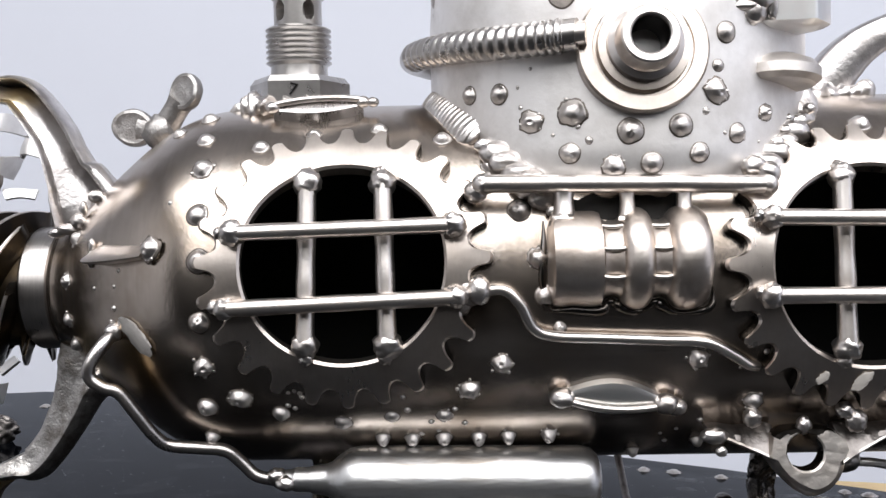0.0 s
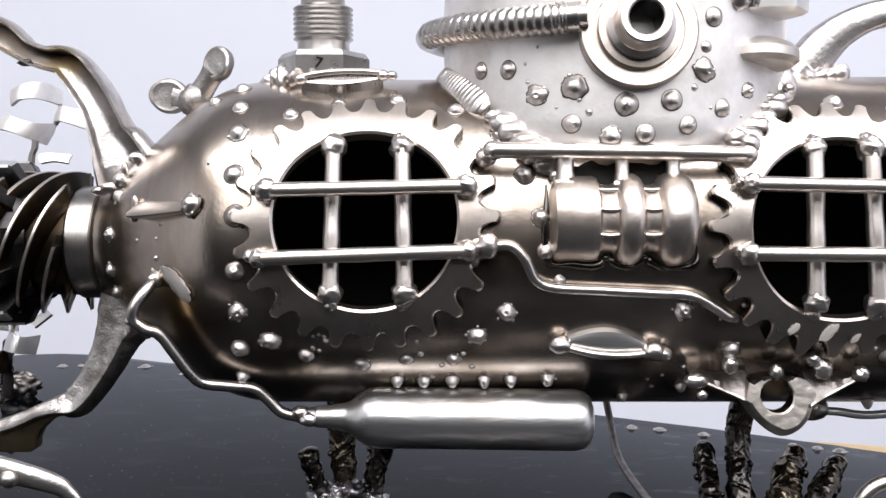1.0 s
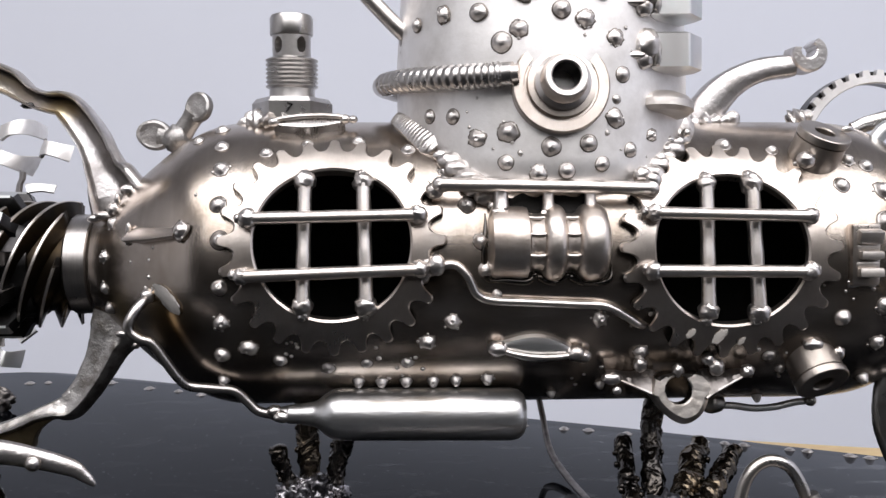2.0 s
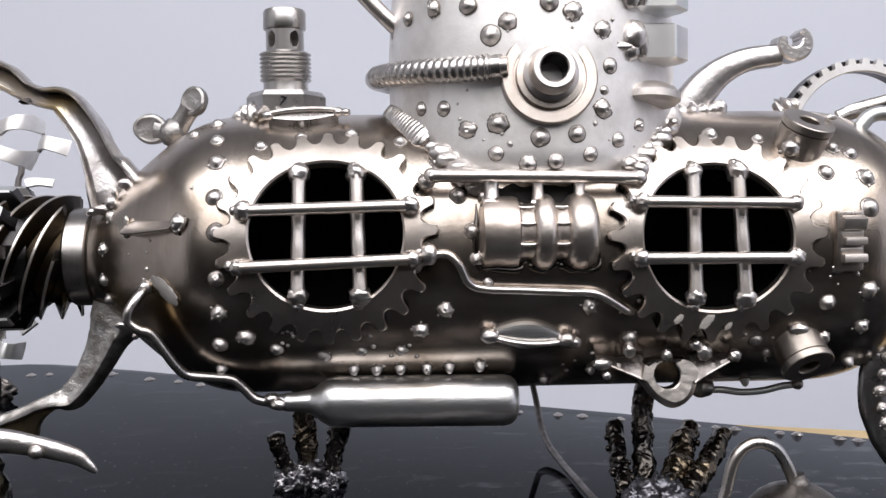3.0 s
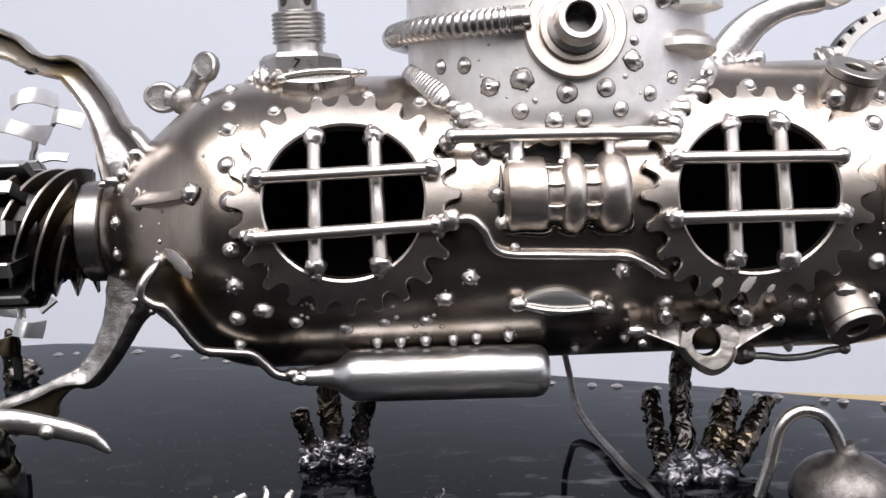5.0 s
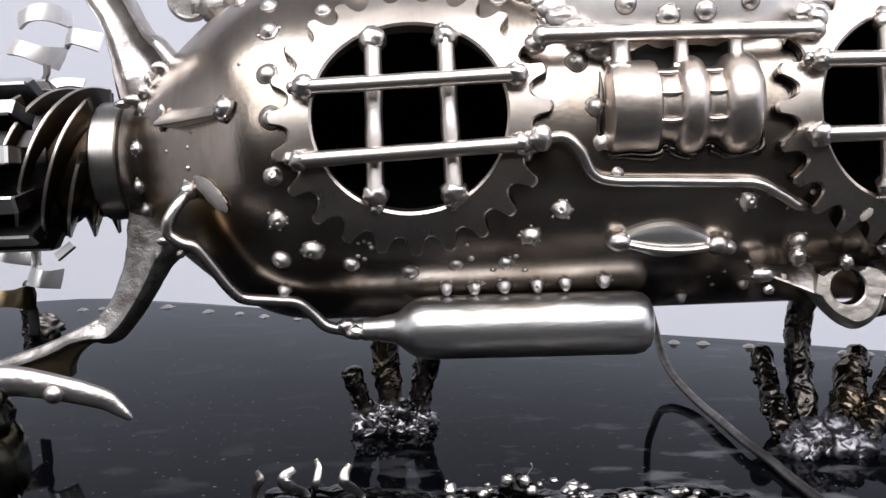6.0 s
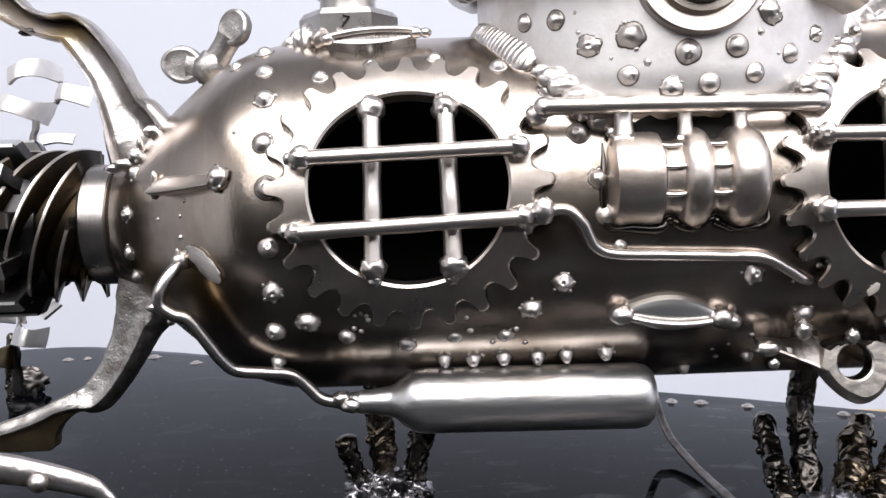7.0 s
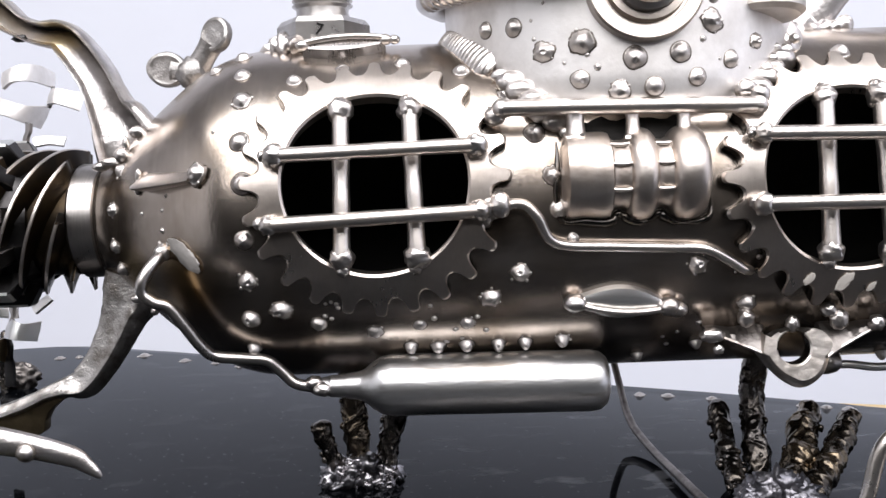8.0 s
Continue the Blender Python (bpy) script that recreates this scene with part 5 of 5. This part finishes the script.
# bow bracket curving down to the base
bm = bmesh.new()
tube(bm, [(1.42, -0.2, 0.53), (1.36, -0.2, 0.43), (1.345, -0.2, 0.32), (1.375, -0.2, 0.21), (1.43, -0.2, 0.12), (1.50, -0.2, 0.02)], lambda t: 0.058 - 0.006 * t, 16, 8, (0, 1, 0), 0.5, 0.05)
brk = part("bow_bracket", bm, CAST_DARK, sub, "dark curved bracket dotted with welds", 50)
for x, z in ((1.375, 0.46), (1.362, 0.40), (1.352, 0.345), (1.362, 0.285), (1.372, 0.235), (1.40, 0.19), (1.41, 0.15), (1.335, 0.47)):
    rivet(brk, (x, -0.229, z), (0, -1, 0), 0.018)
bm = bmesh.new()
tube(bm, [(0.80, -0.10, 0.335), (0.85, -0.11, 0.336), (0.92, -0.11, 0.326), (0.995, -0.11, 0.33), (1.06, -0.11, 0.344), (1.11, -0.12, 0.352)], 0.0125, 12, 8)
keel = part("keel_pipe", bm, CHROME, sub)
drops(keel, [((0.775, -0.11, 0.348), 0.042, (1.1, 1, 0.9), 0.25, 1), ((1.11, -0.13, 0.355), 0.02, (1, 1, 1), 0.3, 2)], "end_weld", CAST_DARK)


# ---- things on the base ----
def stalk(parent, pts, r, seed, tip=0.9, mat=None):
    """A stalk built up from weld runs: one lumpy body."""
    line = spline(pts, 44)
    bm = bmesh.new()
    rows, last = [], None
    m = len(line) - 1
    for i, p in enumerate(line):
        t = (line[min(i + 1, m)] - line[max(i - 1, 0)]).normalized()
        b = last - t * last.dot(t) if last else basis(t)[0]
        b.normalize()
        last = b
        c = t.cross(b)
        u = i / m
        taper = (1.12 - (1 - tip) * u) * (math.sqrt(max(1 - ((u - 0.86) / 0.141) ** 2, 0.012)) if u > 0.86 and tip < 1 else 1)
        row = []
        for k in range(56):
            a = 2 * math.pi * k / 56
            d = b * math.cos(a) + c * math.sin(a)
            q = p + d * r
            e = Vector((q.x * 15, q.y * 15, q.z * 9 + seed * 3.1))
            f = Vector((q.x * 27, q.y * 27, q.z * 17 + seed * 1.7)) + noise.noise_vector(e * 1.3) * 0.6
            fold = 1 - abs(noise.noise(f * 1.1))
            bump = 0.42 * noise.noise(e) + 0.17 * fold ** 5 + 0.17 * noise.noise(f * 1.7) * noise.noise(e * 0.9 + Vector((7, 3, 1))) + 0.05 * noise.noise(f * 4.1)
            row.append(bm.verts.new(p + d * r * taper * (0.88 + bump)))
        rows.append(row)
    skin(bm, rows)
    rng = random.Random(seed)
    for _ in range(26):
        i, a = rng.randrange(4, m - 8), rng.random() * 6.28
        ball(bm, line[i] + Vector((math.cos(a), math.sin(a), 0)) * r * 1.08, rng.uniform(0.003, 0.011), (1, 1, 1.2), 0.3, None, 10, 8, 2, seed)
    return part("stalk", bm, mat or SLAG, parent, sharp=70)


def foot(parent, c, wx, wy, count, seed, tall=0.085, mat=None):
    rng = random.Random(seed)
    bm = bmesh.new()
    for i in range(count * 3):
        u, v = rng.uniform(-1, 1), rng.uniform(-1, 1)
        r = rng.uniform(0.011, 0.034)
        lean = Euler((rng.uniform(-0.7, 0.7), rng.uniform(-0.7, 0.7), rng.random() * 6))
        ball(bm, (c[0] + wx * u, c[1] + wy * v, 0.004 + tall * rng.random() ** 1.6 * (1 - 0.5 * u * u) * (1 - 0.4 * abs(v))), r, (rng.uniform(0.7, 1.5), 0.9, rng.uniform(0.6, 1.3)), 0.75, lean, 16, 11, 2.8, rng.random() * 60)
    tagged(part("foot_weld", bm, mat or FOOT, parent, "bright spattered weld at the foot", 180), kind="stuff")


coral = thing("steel_coral", "clump of burnt weld-built coral holding the hull above the base", "coral", "coral stands")
stalk(coral, [(-0.675, 0.02, 0.0), (-0.69, 0.015, 0.08), (-0.715, 0.0, 0.15), (-0.728, -0.005, 0.195)], 0.027, 1)
stalk(coral, [(-0.615, 0.04, 0.0), (-0.617, 0.04, 0.12), (-0.62, 0.04, 0.25), (-0.62, 0.04, 0.37)], 0.036, 2, 1.0, BRONZED)
stalk(coral, [(-0.525, 0.03, 0.0), (-0.515, 0.03, 0.10), (-0.495, 0.03, 0.22), (-0.48, 0.03, 0.37)], 0.033, 3, 1.0)
foot(coral, (-0.60, 0.0), 0.105, 0.05, 28, 5)
coral = thing("steel_coral", "spread clump of burnt weld-built coral with bronze-tinted stalks", "coral", "coral stands")
stalk(coral, [(0.49, -0.22, 0.0), (0.49, -0.13, 0.06), (0.498, -0.02, 0.13), (0.503, 0.06, 0.20)], 0.032, 7, 0.85)
stalk(coral, [(0.575, -0.12, 0.0), (0.585, -0.06, 0.10), (0.60, 0.0, 0.22), (0.61, 0.0, 0.38)], 0.033, 8, 1.0)
stalk(coral, [(0.60, -0.28, 0.0), (0.66, -0.18, 0.06), (0.73, -0.06, 0.12), (0.785, 0.03, 0.19)], 0.041, 9, 0.95, BRONZED)
stalk(coral, [(0.64, -0.32, 0.0), (0.73, -0.22, 0.06), (0.82, -0.11, 0.12), (0.895, -0.03, 0.175)], 0.034, 10, 0.95, BRONZED)
foot(coral, (0.562, -0.315), 0.095, 0.045, 22, 11, 0.075, DULLED)

cable = tagged(finish("hanging_cable", tube(bmesh.new(), [(0.25, 0.42, 0.60), (0.262, 0.56, 0.42), (0.276, 0.60, 0.27), (0.291, 0.53, 0.15), (0.292, 0.44, 0.092), (0.293, 0.36, 0.066), (0.301, 0.28, 0.045), (0.323, 0.10, 0.024),
                                                          (0.341, -0.13, 0.024), (0.354, -0.31, 0.026), (0.384, -0.42, 0.014), (0.394, -0.53, 0.012), (0.42, -0.72, 0.012), (0.47, -0.95, 0.012)], 0.0128, 14, 10), PITTED),
               "thin dull grey cable hanging from the hull down to the base", "cable")

knob = thing("dome_ornament", "worn steel dome with a bent loop pipe on the base", "ornament")
bm = lathe(bmesh.new(), [(0, 0), (0, 0.158), (0.03, 0.153), (0.06, 0.138), (0.085, 0.115), (0.105, 0.085), (0.120, 0.048), (0.127, 0.015), (0.1275, 0)], (0.945, -0.5, 0.0), (0, 0, 1), 48)
part("dome", bm, PITTED, knob)
bm = bmesh.new()
tube(bm, [(0.69, -0.5, 0.0), (0.725, -0.5, 0.10), (0.755, -0.5, 0.205), (0.812, -0.5, 0.252), (0.88, -0.5, 0.235), (0.925, -0.5, 0.165), (0.95, -0.5, 0.09)], 0.0185, 14, 10)
part("loop_pipe", bm, CAST, knob)
part("pipe_collar", lathe(bmesh.new(), [(0, 0.0), (0, 0.034), (0.010, 0.033), (0.018, 0.027), (0.034, 0.023), (0.034, 0)], (0.955, -0.5, 0.118), (-0.18, 0, 1), 28), PITTED, knob, sharp=40)

horn = thing("horned_creature", "dark lumpy cast body with a bright curved steel horn", "ornament")
bm = bmesh.new()
ball(bm, (-1.420, -0.90, 0.25), 0.145, (1.0, 0.8, 1.05), 0.18, None, 40, 28, 2.0, 3)
ball(bm, (-1.360, -0.90, 0.355), 0.07, (1.0, 0.9, 0.95), 0.2, None, 32, 22, 2.0, 8)
ball(bm, (-1.405, -0.92, 0.10), 0.135, (1.0, 0.9, 0.9), 0.2, None, 36, 24, 2.0, 5)
ball(bm, (-1.52, -0.9, 0.28), 0.13, (1.1, 0.9, 1.0), 0.2, None, 32, 22, 2.0, 6)
part("body", bm, OXIDE, horn, sharp=180)
bm = bmesh.new()
tube(bm, [(-1.48, -0.88, 0.36), (-1.38, -0.88, 0.405), (-1.304, -0.88, 0.414), (-1.219, -0.88, 0.400), (-1.119, -0.88, 0.372), (-1.085, -0.88, 0.35), (-1.058, -0.88, 0.325)],
     lambda t: 0.036 * (1 - t) ** 0.6 + 0.004, 18, 8, (0, 1, 0), 0.7)
hn = part("horn", bm, LEVER, horn, "bright pointed steel horn")
rivet(hn, (-1.198, -0.915, 0.392), (0, -1, 0), 0.017, 0)

lump = thing("rusty_stub", "dark welded stub standing on the base", "ornament")
stalk(lump, [(-2.415, 1.53, 0.0), (-2.41, 1.53, 0.10), (-2.405, 1.53, 0.28)], 0.026, 14)
part("knob", ball(bmesh.new(), (-2.335, 1.53, 0.055), 0.062, (1.25, 0.8, 1.0), 0.5, None, 40, 30, 2.2, 2), PITTED, lump, sharp=180)

weed = thing("hook_cluster", "cluster of curled steel hooks standing on the dark base", "ornament")
for width, mat, pts in ((0.010, PITTED, ((-0.879, 0.104), (-0.868, 0.088), (-0.884, 0.060), (-0.895, 0.0))),
                        (0.017, CAST_DARK, ((-0.790, 0.105), (-0.812, 0.088), (-0.800, 0.062), (-0.772, 0.036), (-0.752, 0.0))),
                        (0.009, CAST_DARK, ((-0.741, 0.122), (-0.733, 0.104), (-0.740, 0.070), (-0.752, 0.036), (-0.757, 0.0))),
                        (0.0125, CAST_DARK, ((-0.660, 0.110), (-0.670, 0.096), (-0.672, 0.076), (-0.655, 0.054), (-0.638, 0.026), (-0.630, 0.0)))):
    bm = tube(bmesh.new(), [(x, -0.60 + 0.02 * math.sin(z * 60), z) for x, z in pts], lambda t: width * (0.35 + 0.65 * math.sin(math.pi * min(1, 0.12 + 0.9 * t))), 14, 8, (0, 1, 0), 0.4, 0.10, True, width * 900)
    part("hook", bm, mat, weed)
# black lumps standing for the hull's dark reflection in the plate
for i, (x, y, r) in enumerate(((-0.77, -0.56, 0.11), (-0.87, -0.58, 0.08), (-0.67, -0.56, 0.10), (-0.57, -0.57, 0.08), (-0.95, -0.60, 0.06), (-0.50, -0.60, 0.06))):
    part("reflection_lump", ball(bmesh.new(), (x, y, -0.004), r, (1.3, 0.7, 0.34), 0.45, None, 40, 20, 3.0, i * 3.1), TAR, weed, sharp=180)

rng = random.Random(77)
bm = bmesh.new()
for i in range(70):
    u = rng.random()
    x = -0.44 + 0.62 * u
    y = -0.50 - 0.10 * u - 0.14 * rng.random() - 0.03 * math.sin(u * 11)
    ball(bm, (x, y, 0.010 + 0.022 * rng.random()), rng.uniform(0.004, 0.013), (1.3, 1, 0.8), 0.5, Euler((0, 0, rng.random() * 6)), 12, 8, 2, i)
# a tongue of slag with two drops and a whisker of wire at its tip
for x, z, r in ((-0.292, 0.064, 0.012), (-0.252, 0.061, 0.011), (-0.236, 0.036, 0.012), (-0.262, 0.028, 0.010)):
    ball(bm, (x, -0.605, z), r, (1.2, 1, 0.95), 0.3, None, 16, 12, 2, x * 40)
tube(bm, [(-0.25, -0.605, 0.066), (-0.24, -0.605, 0.082), (-0.233, -0.605, 0.092), (-0.236, -0.605, 0.102)], 0.0016, 8, 6)
tagged(finish("weld_spatter", bm, WELD), "scattered drops of bright weld spatter on the base", "weld spatter", kind="stuff")
bm = bmesh.new()
for i in range(64):
    u = i / 63
    ball(bm, (-0.55 + 0.85 * u, -0.50 - 0.09 * u - 0.16 * rng.random() - 0.03 * math.sin(u * 14), -0.003), rng.uniform(0.03, 0.06), (1.5, 1, 0.34), 0.5, None, 18, 12, 2, i)
ball(bm, (-0.272, -0.595, 0.028), 0.042, (1.0, 0.5, 0.95), 0.4, None, 24, 16, 2.2, 4)
tagged(finish("slag_reef", bm, TAR), "low crust of dark slag on the base", "slag", kind="stuff")

# rivets along the base's far edge
for x, y, r in ((-2.463, 2.26, 0.034), (-2.36, 2.27, 0.026), (-1.993, 2.245, 0.04), (-1.72, 2.06, 0.034), (-1.534, 1.965, 0.03), (-1.386, 1.86, 0.03), (-1.2, 1.77, 0.026), (0.279, 1.045, 0.026),
                (0.452, 0.968, 0.027), (0.56, 0.935, 0.03), (0.719, 0.86, 0.027), (1.019, 0.705, 0.027), (1.097, 0.67, 0.024), (1.165, 0.63, 0.028), (1.331, 0.55, 0.026),
                (1.394, 0.52, 0.028), (1.535, 0.44, 0.028), (1.60, 0.405, 0.028)):
    ob = rivet(base, (x, y, 0.0), (0, 0, 1), r * 0.80, dot_rng.choice((1, 2, 3, 6)))
    ob.scale.z *= 0.6
